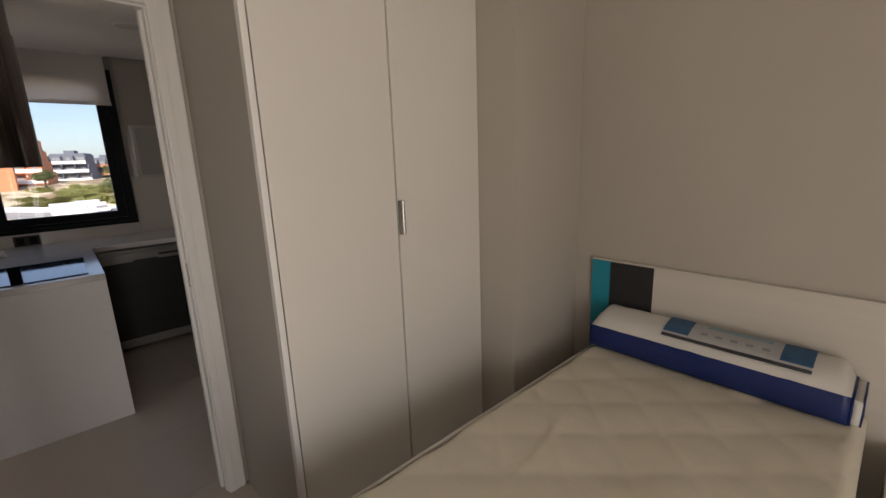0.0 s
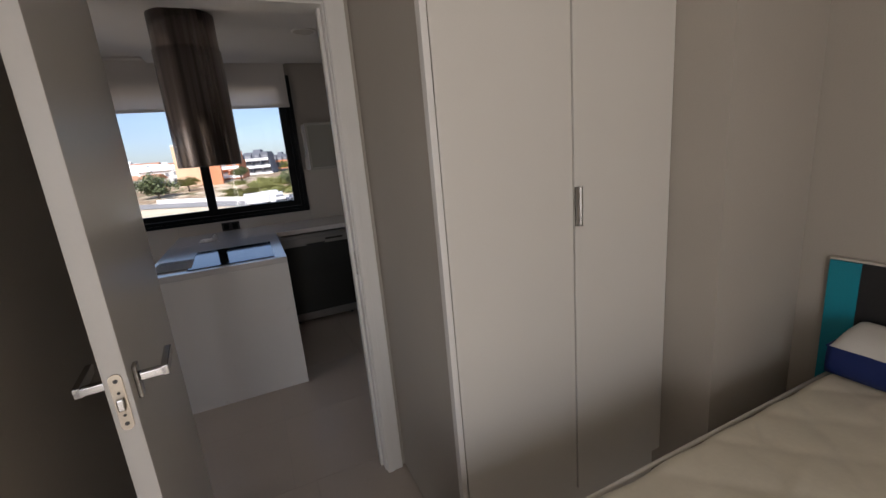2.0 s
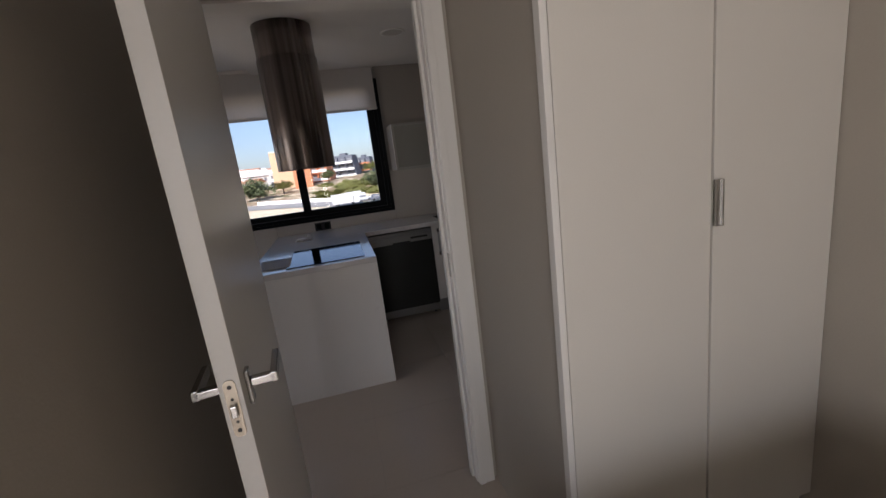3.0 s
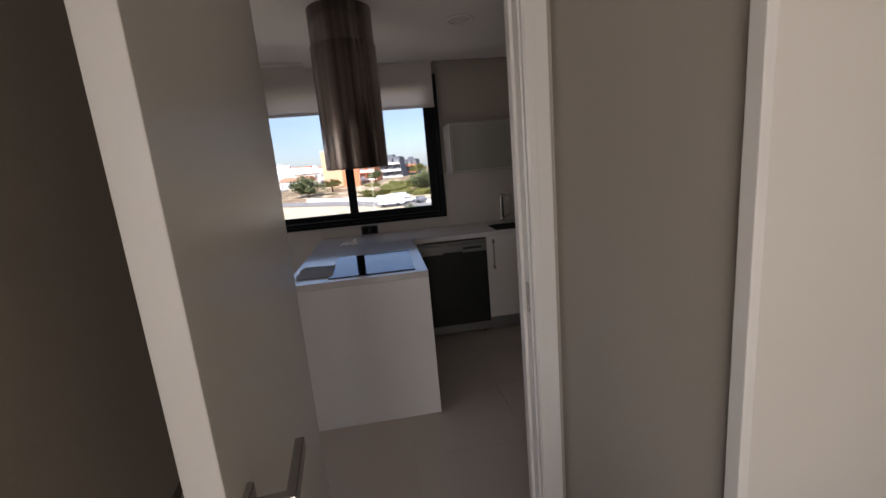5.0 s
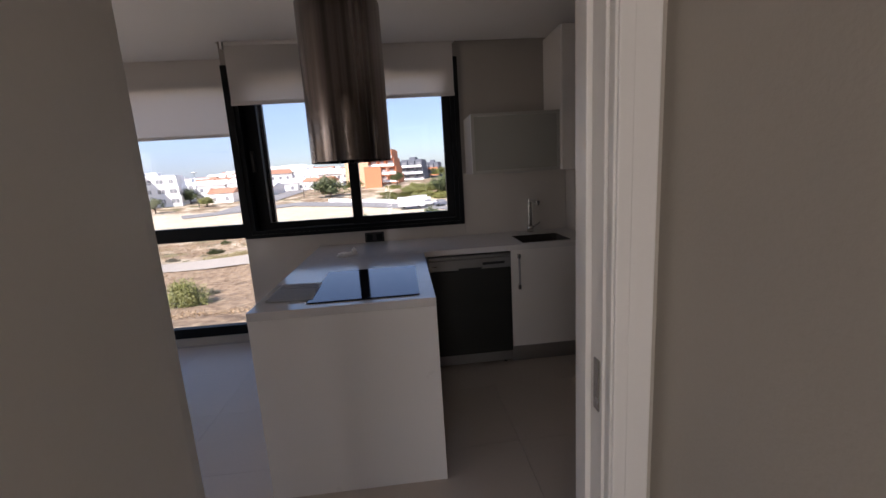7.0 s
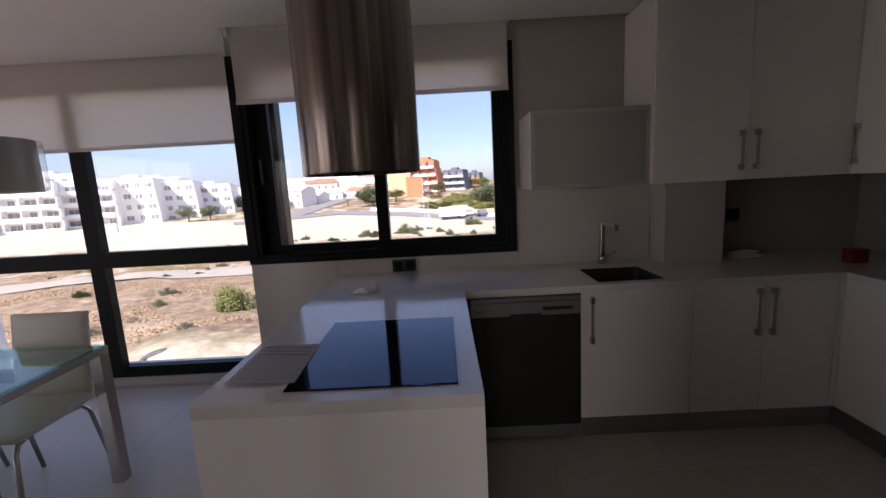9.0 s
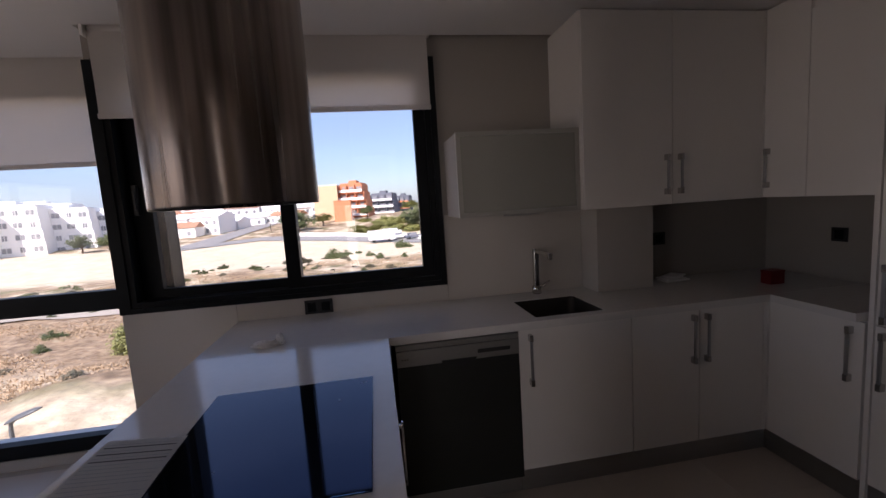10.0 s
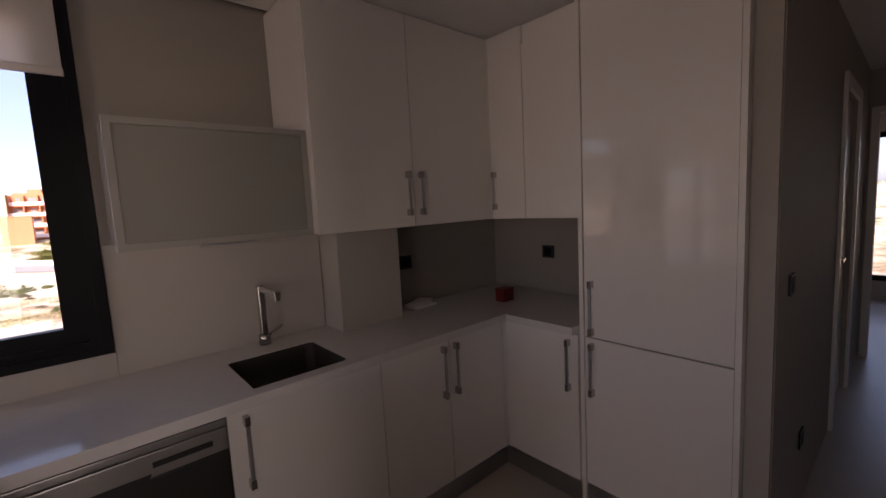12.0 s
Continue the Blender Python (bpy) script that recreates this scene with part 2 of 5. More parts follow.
LEAF_GREY = leaf_material("dry grey leaves", (0.19, 0.17, 0.11), (0.10, 0.09, 0.06))


def ground_material():
    """Sand, dry scrub and green verge, mixed by broad and fine patches over the plan."""
    m = material("dry scrubland", (0.5, 0.4, 0.3), None, 0.95, bump=0.0)
    n, l = m.node_tree.nodes, m.node_tree.links
    s = n["Principled BSDF"]
    tc = n.new("ShaderNodeTexCoord")
    sep = n.new("ShaderNodeSeparateXYZ")
    l.new(tc.outputs["Object"], sep.inputs[0])

    def noise(sc, detail=6, vec=None):
        q = n.new("ShaderNodeTexNoise")
        q.inputs["Scale"].default_value, q.inputs["Detail"].default_value = sc, detail
        l.new(vec or tc.outputs["Object"], q.inputs["Vector"])
        return q.outputs[0]

    def ramp(src, p0, p1, c0=(0, 0, 0), c1=(1, 1, 1)):
        r = n.new("ShaderNodeValToRGB")
        r.color_ramp.elements[0].position, r.color_ramp.elements[1].position = p0, p1
        r.color_ramp.elements[0].color, r.color_ramp.elements[1].color = (*c0, 1), (*c1, 1)
        l.new(src, r.inputs[0])
        return r.outputs[0]

    def mix(f, a, b):
        x = n.new("ShaderNodeMixRGB")
        l.new(f, x.inputs[0])
        l.new(a, x.inputs[1])
        l.new(b, x.inputs[2])
        return x.outputs[0]

    def band(lo, hi, soft, wobble):
        """1 between two distances ahead of the house, with a wavering edge."""
        a = n.new("ShaderNodeMath")
        a.operation = "MULTIPLY_ADD"
        l.new(noise(0.05), a.inputs[0])
        a.inputs[1].default_value = wobble
        l.new(sep.outputs[1], a.inputs[2])
        up, down, mul = n.new("ShaderNodeMapRange"), n.new("ShaderNodeMapRange"), n.new("ShaderNodeMath")
        mul.operation = "MULTIPLY"
        for q, (u, v) in ((up, (lo, lo + soft)), (down, (hi + soft, hi))):
            q.inputs["From Min"].default_value, q.inputs["From Max"].default_value = u, v
            l.new(a.outputs[0], q.inputs["Value"])
        l.new(up.outputs[0], mul.inputs[0])
        l.new(down.outputs[0], mul.inputs[1])
        return mul.outputs[0]

    sand = ramp(noise(0.35, 8), 0.3, 0.7, (0.60, 0.49, 0.34), (0.70, 0.59, 0.44))
    scrub = ramp(noise(1.3, 10), 0.36, 0.66, (0.19, 0.125, 0.075), (0.44, 0.32, 0.20))
    olive = ramp(noise(0.9, 8), 0.35, 0.7, (0.10, 0.10, 0.04), (0.30, 0.25, 0.12))
    patch = ramp(noise(0.16, 8), 0.40, 0.54)
    green = ramp(noise(0.22, 6), 0.52, 0.62)
    base = mix(patch, sand, scrub)
    base = mix(green, base, olive)
    scrubland = band(34, 58, 4, 12)
    share = n.new("ShaderNodeMath")
    share.operation = "MULTIPLY"
    l.new(scrubland, share.inputs[0])
    l.new(ramp(noise(0.3, 9), 0.26, 0.42), share.inputs[1])
    base = mix(share.outputs[0], base, ramp(noise(2.2, 12), 0.32, 0.68, (0.21, 0.135, 0.08), (0.46, 0.335, 0.21)))
    field = band(82, 128, 6, 14)
    base = mix(field, base, sand)
    near_sand = band(10, 28, 4, 10)
    both = n.new("ShaderNodeMath")
    both.operation = "MULTIPLY"
    l.new(near_sand, both.inputs[0])
    l.new(ramp(noise(0.12, 5), 0.38, 0.5), both.inputs[1])
    base = mix(both.outputs[0], base, sand)
    mottle = n.new("ShaderNodeMixRGB")
    mottle.blend_type = "MULTIPLY"
    calm = n.new("ShaderNodeMapRange")
    calm.inputs["To Min"].default_value, calm.inputs["To Max"].default_value = 0.55, 0.12
    l.new(field, calm.inputs["Value"])
    l.new(calm.outputs[0], mottle.inputs[0])
    l.new(base, mottle.inputs[1])
    l.new(ramp(noise(0.7, 14), 0.36, 0.6, (0.52, 0.48, 0.45), (1.12, 1.1, 1.08)), mottle.inputs[2])
    l.new(mottle.outputs[0], s.inputs["Base Color"])
    bp = n.new("ShaderNodeBump")
    rough_ground = n.new("ShaderNodeMapRange")
    rough_ground.inputs["To Min"].default_value, rough_ground.inputs["To Max"].default_value = 0.6, 0.06
    l.new(field, rough_ground.inputs["Value"])
    l.new(rough_ground.outputs[0], bp.inputs["Strength"])
    bp.inputs["Distance"].default_value = 0.5
    l.new(noise(0.8, 12), bp.inputs["Height"])
    l.new(bp.outputs[0], s.inputs["Normal"])
    s.inputs["Roughness"].default_value = 0.95
    return m


GROUND = ground_material()

# ---- shaping helpers ----
ORIGIN = {}


def box(bm, x0, x1, y0, y1, z0, z1, bevel=0.0):
    piece = bmesh.new()
    v = [piece.verts.new((x, y, z)) for x in (x0, x1) for y in (y0, y1) for z in (z0, z1)]
    for q in ((0, 1, 3, 2), (4, 6, 7, 5), (0, 4, 5, 1), (2, 3, 7, 6), (0, 2, 6, 4), (1, 5, 7, 3)):
        piece.faces.new([v[i] for i in q])
    if bevel:
        bmesh.ops.bevel(piece, geom=piece.edges[:], offset=bevel, segments=2, affect="EDGES", profile=0.6)
    bmesh.ops.recalc_face_normals(piece, faces=piece.faces[:])
    tmp = bpy.data.meshes.new("tmp")
    piece.to_mesh(tmp)
    piece.free()
    bm.from_mesh(tmp)
    bpy.data.meshes.remove(tmp)
    return bm


def block(x0, x1, y0, y1, z0, z1, bevel=0.0):
    return box(bmesh.new(), x0, x1, y0, y1, z0, z1, bevel)


def boxes(rows, bevel=0.0):
    bm = bmesh.new()
    for r in rows:
        box(bm, *r, bevel)
    return bm


def tube(points, radius, sides=12, closed_ends=True, bm=None, square=False):
    """A round (or square) bar along a polyline."""
    bm = bm or bmesh.new()
    pts = [Vector(p) for p in points]
    rings = []
    side = None
    for i, p in enumerate(pts):
        way = (pts[min(i + 1, len(pts) - 1)] - pts[max(i - 1, 0)]).normalized()
        if side is None:
            side = way.orthogonal().normalized() if not square else (Vector((1, 0, 0)) if abs(way.x) < 0.9 else Vector((0, 1, 0)))
        side = (side - way * side.dot(way)).normalized()
        other = way.cross(side)
        r = radius[i] if isinstance(radius, (list, tuple)) else radius
        k = 4 if square else sides
        ring = []
        for j in range(k):
            a = 2 * math.pi * (j + (0.5 if square else 0)) / k
            rr = r * (math.sqrt(2) if square else 1)
            ring.append(bm.verts.new(p + side * math.cos(a) * rr + other * math.sin(a) * rr))
        rings.append(ring)
    for a, b in zip(rings, rings[1:]):
        for j in range(len(a)):
            f = bm.faces.new((a[j], a[(j + 1) % len(a)], b[(j + 1) % len(a)], b[j]))
            f.smooth = not square
    if closed_ends:
        bm.faces.new(rings[0][::-1])
        bm.faces.new(rings[-1])
    bmesh.ops.recalc_face_normals(bm, faces=bm.faces[:])
    return bm


def lathe(centre, profile, sides=48):
    """A turned body about a vertical axis: profile of (radius, z)."""
    bm = bmesh.new()
    rings = [[bm.verts.new((centre[0] + r * math.cos(2 * math.pi * j / sides), centre[1] + r * math.sin(2 * math.pi * j / sides), z)) for j in range(sides)] for r, z in profile]
    for a, b in zip(rings, rings[1:]):
        for j in range(sides):
            bm.faces.new((a[j], a[(j + 1) % sides], b[(j + 1) % sides], b[j])).smooth = True
    bmesh.ops.recalc_face_normals(bm, faces=bm.faces[:])
    return bm


def slab(us, vs, solid, w0, w1, axis):
    """A plate of rectangular cells with real openings. axis: which coordinate is its thickness."""
    bm = bmesh.new()

    def vert(u, v, w):
        return bm.verts.new({"z": (u, v, w), "y": (u, w, v), "x": (w, u, v)}[axis])

    nu, nv = len(us) - 1, len(vs) - 1
    on = lambda i, j: 0 <= i < nu and 0 <= j < nv and solid((us[i] + us[i + 1]) / 2, (vs[j] + vs[j + 1]) / 2)
    for i in range(nu):
        for j in range(nv):
            if not on(i, j):
                continue
            a, b, c, d = us[i], us[i + 1], vs[j], vs[j + 1]
            for w in (w0, w1):
                bm.faces.new([vert(a, c, w), vert(b, c, w), vert(b, d, w), vert(a, d, w)])
            for near, (p, q) in (((i - 1, j), ((a, c), (a, d))), ((i + 1, j), ((b, c), (b, d))), ((i, j - 1), ((a, c), (b, c))), ((i, j + 1), ((a, d), (b, d)))):
                if not on(*near):
                    bm.faces.new([vert(*p, w0), vert(*q, w0), vert(*q, w1), vert(*p, w1)])
    bmesh.ops.remove_doubles(bm, verts=bm.verts[:], dist=1e-5)
    bmesh.ops.recalc_face_normals(bm, faces=bm.faces[:])
    return bm


def inside(u, v, rects):
    return any(a < u < b and c < v < d for a, b, c, d in rects)


def mesh_object(name, bm, mat, origin=(0, 0, 0)):
    bmesh.ops.translate(bm, verts=bm.verts[:], vec=-Vector(origin))
    me = bpy.data.meshes.new(name)
    bm.to_mesh(me)
    bm.free()
    me.materials.append(mat)
    return new(name, me)


def part(name, bm, mat, parent, label=""):
    ob = mesh_object(name, bm, mat, ORIGIN[parent])
    ob.parent = parent
    ORIGIN[ob] = ORIGIN[parent]
    return tagged(ob, label)


def thing(name, at, label, category, group="", kind=""):
    ob = new(name)
    ob.location = at
    ob.empty_display_size = 0.1
    ORIGIN[ob] = Vector(at)
    return tagged(ob, label, category, group, kind)


def solid_thing(name, bm, mat, label, category, group="", kind="", at=(0, 0, 0)):
    ob = mesh_object(name, bm, mat, at)
    ob.location = at
    ORIGIN[ob] = Vector(at)
    return tagged(ob, label, category, group, kind)


def structure(name, bm, mat, label):
    return solid_thing(name, bm, mat, label, name.split("_")[0], kind="structure")


# ---- the shell ----
KC, LC, BC = 2.40, 2.45, 2.5       # kitchen, living and bedroom ceilings
floor = structure("floor", block(-5.3, 8.2, -2.1, 5.3, -0.15, -0.006), JOINT, "beige stoneware tiled floor with fine joints")
structure("wall_bedroom_left", block(-0.45, -0.345, 0.3, 2.008, -0.1, 2.7), WALL, "plain warm grey plaster wall behind the door")
structure("wall_bedroom_head", block(2.0, 2.12, -2.1, 2.008, -0.1, 2.7), WALL, "plain warm grey plaster wall behind the bed")
structure("pillar_bedroom", block(1.507, 1.998, 1.11, 2.008, -0.1, 2.7), WALL, "plastered pillar beside the wardrobe")
BW = [(-2.1, -0.05, 0.05, 2.2)]
structure("wall_bedroom_back", slab([-2.3, -2.1, -0.05, 2.0], [-0.1, 0.05, 2.2, 2.7], lambda u, v: not inside(u, v, BW), -2.12, -2.0, "y"), WALL, "plastered wall with the bedroom window")
# unseen side wing, added so window light misses the door and left wall
structure("wall_bedroom_north", block(-2.4, -0.4505, 0.2, 0.2995, -0.1, 2.75), WALL, "unseen plaster wall of the added bedroom wing")
structure("wall_bedroom_west", block(-2.4, -2.3, -2.12, 0.1995, -0.1, 2.75), WALL, "unseen plaster side wall of the added bedroom wing")
structure("wall_between", slab([-0.45, -0.315, 0.53, 5.6], [-0.1, 2.08, 2.7], lambda u, v: not inside(u, v, [(-0.315, 0.53, -1, 2.08)]), 2.008, 2.105, "y"), WALL, "plastered wall with the bedroom doorway")
structure("wall_passage", block(0.61, 0.63, 1.318, 2.008, -0.1, 2.7), WALL, "plastered side of the wardrobe niche in the passage")
KW = [(-1.2, 0.67, 1.0, 2.3)]
structure("wall_window", slab([-1.09, 0.67, 2.88], [-0.1, 1.0, 2.3, 2.75], lambda u, v: not inside(u, v, KW), 4.77, 4.95, "y"), WALL_SHADED, "kitchen wall with the wide window")
structure("wall_return", block(-1.09, -0.93, 4.952, 5.3, -0.1, 0.998), WALL_KITCHEN, "low plastered return below the corner post")
structure("wall_return_post", block(-1.09, -0.99, 4.952, 5.3, 1.0, 2.75), ANTHRACITE, "dark window post at the corner of the bay")
LW = [(-5.05, -1.0, 0.06, 2.3)]
structure("wall_living", slab([-5.2, -5.05, -1.09], [-0.1, 0.06, 2.3, 2.75], lambda u, v: not inside(u, v, LW), 5.19, 5.3, "y"), WALL_KITCHEN, "living room wall with the tall window")
WW = [(-0.9, 1.9, 0.04, 2.25), (2.4, 4.9, 0.04, 2.25)]
structure("terrace_wall", block(-4.75, -4.6, 5.31, 6.35, -3.0, 1.25), RENDER_WHITE, "white terrace side wall outside the window")
# unseen wall, its wide openings added so sun and sky reach the kitchen
structure("wall_west", slab([-2.1, -0.9, 1.9, 2.4, 4.9, 5.3], [-0.1, 0.04, 2.25, 2.75], lambda u, v: not inside(u, v, WW), -5.32, -5.2, "x"), WALL_KITCHEN, "unseen living room wall with added glazed doors")
# unseen south end, opened up to throw more light on the kitchen fronts
structure("wall_south", slab([-5.2, -4.7, -2.7, -2.4], [-0.1, 0.04, 2.25, 2.75], lambda u, v: not inside(u, v, [(-4.7, -2.7, 0.04, 2.25)]), -2.12, -2.0, "y"), WALL_KITCHEN, "unseen living room wall with added south doors")
structure("wall_kitchen_right", block(2.88, 3.0, 3.152, 4.95, -0.1, 2.75), WALL_KITCHEN, "kitchen wall behind the tall cupboard")
CD = [(3.99, 4.72, -1, 2.05)]
structure("wall_corridor", slab([2.4, 3.99, 4.72, 5.6], [-0.1, 2.05, 2.75], lambda u, v: not inside(u, v, CD), 3.05, 3.15, "y"), WALL_KITCHEN, "plastered corridor wall with switches")
structure("wall_corridor_end", slab([2.105, 2.3, 2.98, 3.05], [-0.1, 2.05, 2.75], lambda u, v: not inside(u, v, [(2.3, 2.98, -1, 2.05)]), 5.6, 5.7, "x"), WALL_KITCHEN, "end wall of the corridor with a doorway")
structure("wall_far_room", slab([0.9, 1.7, 3.6, 4.4], [-0.1, 0.25, 2.1, 2.75], lambda u, v: not inside(u, v, [(1.7, 3.6, 0.25, 2.1)]), 8.1, 8.2, "x"), WALL_KITCHEN, "far room wall with a window")
structure("wall_far_room_side", boxes([(5.7, 8.1, 0.8, 0.9, -0.1, 2.75), (5.7, 8.1, 4.4, 4.5, -0.1, 2.75), (5.6, 5.7, 0.8, 2.008, -0.1, 2.75), (5.6, 5.7, 3.152, 4.5, -0.1, 2.75), (3.0, 5.6, 4.4, 4.5, -0.1, 2.75)]), WALL_KITCHEN, "plain side walls of the far rooms")
structure("ceiling_bedroom", boxes([(-0.45, 2.12, -2.1, 2.008, BC, BC + 0.15), (-2.4, -0.4501, -2.1, 0.2, BC, BC + 0.15)]), CEILING, "flat white bedroom ceiling")
structure("ceiling_kitchen", block(-0.45, 2.88, 2.105, 4.715, KC, 2.75), CEILING, "flat white lowered kitchen ceiling with a blind slot")
structure("ceiling_corridor", block(2.88, 8.2, 0.8, 4.5, KC, 2.75), CEILING, "flat white corridor ceiling")
structure("ceiling_living", boxes([(-5.2, -2.4005, -2.1, 0.3, LC, 2.76), (-5.2, -1.09, 0.3, 5.16, LC, 2.76), (-1.09, -0.4505, 0.3, 4.715, LC, 2.76)]), CEILING, "flat white living room ceiling with a blind slot")
structure("ceiling_slot", boxes([(-1.089, 2.88, 4.7155, 4.95, 2.64, 2.76), (-5.2, -1.09, 5.161, 5.3, 2.64, 2.76)]), CEILING, "white back of the blind slots")
structure("roof", block(-5.4, 8.3, -2.2, 5.35, 2.78, 2.9), CEILING, "flat roof slab")
# backsplash of pale glossy panels
structure("backsplash_window", block(-0.5165, 0.673, 4.758, 4.769, 0.9, 0.999, 0.001), SPLASH, "cream splashback strip below the kitchen window")
structure("wall_below_window", block(-1.088, -0.518, 4.758, 4.7695, 0.0, 0.999, 0.001), SPLASH, "cream painted wall beside the island below the window")
structure("backsplash_sink", block(0.674, 1.53, 4.758, 4.769, 0.9, 1.41, 0.001), SPLASH, "cream glossy splashback behind the sink")
structure("backsplash_corner", block(1.895, 2.876, 4.758, 4.769, 0.9, 1.41, 0.001), SPLASH_DARK, "darker glossy splashback in the corner")
structure("backsplash_side", block(2.868, 2.879, 3.78, 4.757, 0.9, 1.41, 0.001), SPLASH_DARK, "darker glossy splashback beside the tall cupboard")
structure("pillar_kitchen", block(1.535, 1.892, 4.575, 4.769, 0.9, 1.41), SPLASH, "boxed-in plaster pipe casing above the worktop")

# ---- doorway and door ----
door_frame = thing("door_frame", (0.14, 2.0, 0), "white lacquered door lining with moulded architraves", "door frame", kind="structure")
part("jamb", block(0.512, 0.53, 2.008, 2.125, 0, 2.08, 0.002), WOODWORK, door_frame)
part("jamb", block(-0.315, -0.258, 2.008, 2.125, 0, 2.08, 0.002), WOODWORK, door_frame)
part("head_lining", block(-0.258, 0.512, 2.008, 2.125, 2.05, 2.08, 0.002), WOODWORK, door_frame)
part("door_stop", block(0.500, 0.5118, 2.05, 2.085, 0, 2.05, 0.002), WOODWORK, door_frame)
part("architrave", boxes([(0.517, 0.592, 1.988, 2.007, 0, 2.15), (0.521, 0.548, 1.983, 1.9885, 0, 2.14)], 0.003), WOODWORK, door_frame)
part("architrave", boxes([(-0.343, -0.27, 1.988, 2.007, 0, 2.15)], 0.003), WOODWORK, door_frame)
part("architrave", boxes([(-0.27, 0.517, 1.988, 2.007, 2.058, 2.15)], 0.003), WOODWORK, door_frame)
part("architrave", boxes([(0.519, 0.594, 2.106, 2.126, 0, 2.15)], 0.003), WOODWORK, door_frame)
part("architrave", boxes([(-0.37, -0.266, 2.106, 2.126, 0, 2.15)], 0.003), WOODWORK, door_frame)
part("strike_plate", boxes([(0.508, 0.5115, 2.014, 2.034, 0.995, 1.095)], 0.001), CHROME, door_frame, "small satin steel strike plate")

door = thing("bedroom_door", (-0.2, 1.965, 0), "white flush bedroom door standing open into the room", "door")
part("leaf", block(-0.2195, -0.1805, 1.965 - 0.802, 1.965 - 0.001, 0.008, 2.04, 0.0015), WOODWORK, door)
plate = bmesh.new()
ring = []
for k in range(24):
    a = 2 * math.pi * k / 24
    ring.append((math.cos(a) * 0.011, math.sin(a) * 0.011 + (0.048 if math.sin(a) >= 0 else -0.048)))
for yy in (1.1628, 1.1602):
    plate.faces.new([plate.verts.new((-0.2 + u, yy, 1.072 + w)) for u, w in ring])
fs = plate.faces[:]
for k in range(24):
    plate.faces.new((fs[0].verts[k], fs[0].verts[(k + 1) % 24], fs[1].verts[(k + 1) % 24], fs[1].verts[k]))
bmesh.ops.recalc_face_normals(plate, faces=plate.faces[:])
lock = part("lock_plate", plate, NICKEL, door, "brass-toned lock plate with screws and latch")
part("latch", block(-0.206, -0.194, 1.149, 1.162, 1.058, 1.082, 0.002), CHROME, lock)
for zz in (1.117, 1.092, 1.045, 1.027):
    part("screw", tube([(-0.2, 1.1603, zz), (-0.2, 1.1592, zz)], 0.0042 if zz in (1.117, 1.027) else 0.003, 10), BLACK, lock)
for side in (1, -1):
    f = -0.2 + side * 0.0195
    lever = part("lever_handle", boxes([(min(f, f + side * 0.009), max(f, f + side * 0.009), 1.205, 1.235, 1.05, 1.12)], 0.002), CHROME, door, "angular satin steel lever handle")
    part("neck", boxes([(min(f + side * 0.009, f + side * 0.058), max(f + side * 0.009, f + side * 0.058), 1.21, 1.23, 1.084, 1.1)], 0.002), CHROME, lever)
    part("grip", boxes([(min(f + side * 0.046, f + side * 0.06), max(f + side * 0.046, f + side * 0.06), 1.21, 1.335, 1.082, 1.103)], 0.002), CHROME, lever)
door.location, door.rotation_euler[2] = (-0.215, 1.992, 0), radians(5.4)

# ---- bedroom ----
wardrobe = thing("wardrobe", (1.06, 1.6, 0), "built-in white two-door wardrobe with a slim metal grip", "wardrobe")
part("side_stile", block(0.594, 0.613, 1.288, 1.316, 0, 2.5, 0.002), WOODWORK, wardrobe)
part("carcass", boxes([(0.632, 1.492, 1.42, 1.98, 0.002, 2.49), (0.632, 1.4945, 1.326, 1.344, 0.0, 0.205)], 0.002), WARDROBE, wardrobe, "dark-gapped white carcass and plinth")
for x0, x1 in ((0.621, 1.0648), (1.0725, 1.5035)):
    part("wardrobe_door", block(x0, x1, 1.3, 1.321, 0.21, 2.46, 0.0015), WARDROBE, wardrobe)
part("grip", boxes([(1.071, 1.089, 1.289, 1.3, 1.213, 1.338), (1.0865, 1.0905, 1.283, 1.3, 1.213, 1.338)], 0.0015), CHROME, wardrobe, "slim satin metal edge grip")

bed = thing("bed", (1.1, 0.5, 0), "single bed with a plastic-wrapped cream quilted mattress", "bed")
part("bed_base", boxes([(0.18, 1.97, 0.06, 0.915, 0.22, 0.40)], 0.01), PALE_WOOD, bed)
for x, y in ((0.28, 0.12), (0.28, 0.85), (1.88, 0.12), (1.88, 0.85)):
    part("leg", tube([(x, y, 0), (x, y, 0.22)], 0.025), BLACK, bed)
bm = bmesh.new()
NX, NY = 150, 72
rows = []
for i in range(NX + 1):
    row = []
    for j in range(NY + 1):
        u, v = i / NX, j / NY
        x, y = 0.17 + 1.8 * u, 0.045 + 0.885 * v
        edge = min(u * 1.8, (1 - u) * 1.8, v * 0.885, (1 - v) * 0.885)
        d1, d2 = math.sin((x + y) * 13.5), math.sin((x - y) * 13.5)
        quilt = 0.008 * (abs(d1) * abs(d2)) ** 0.4 - 0.004
        crease = 0.005 * noise.noise((x * 3 + 2, y * 9, 1)) + 0.003 * noise.noise((x * 14, y * 5, 4)) + 0.006 * max(0, 1 - abs(y - 0.72 - 0.05 * math.sin(x * 5)) * 50) * (0.5 + 0.5 * math.sin(x * 7))
        z = 0.642 + quilt + crease - 0.035 * max(0, 1 - edge / 0.035) ** 2
        row.append(bm.verts.new((x, y, z)))
    rows.append(row)
for i in range(NX):
    for j in range(NY):
        bm.faces.new((rows[i][j], rows[i + 1][j], rows[i + 1][j + 1], rows[i][j + 1])).smooth = True
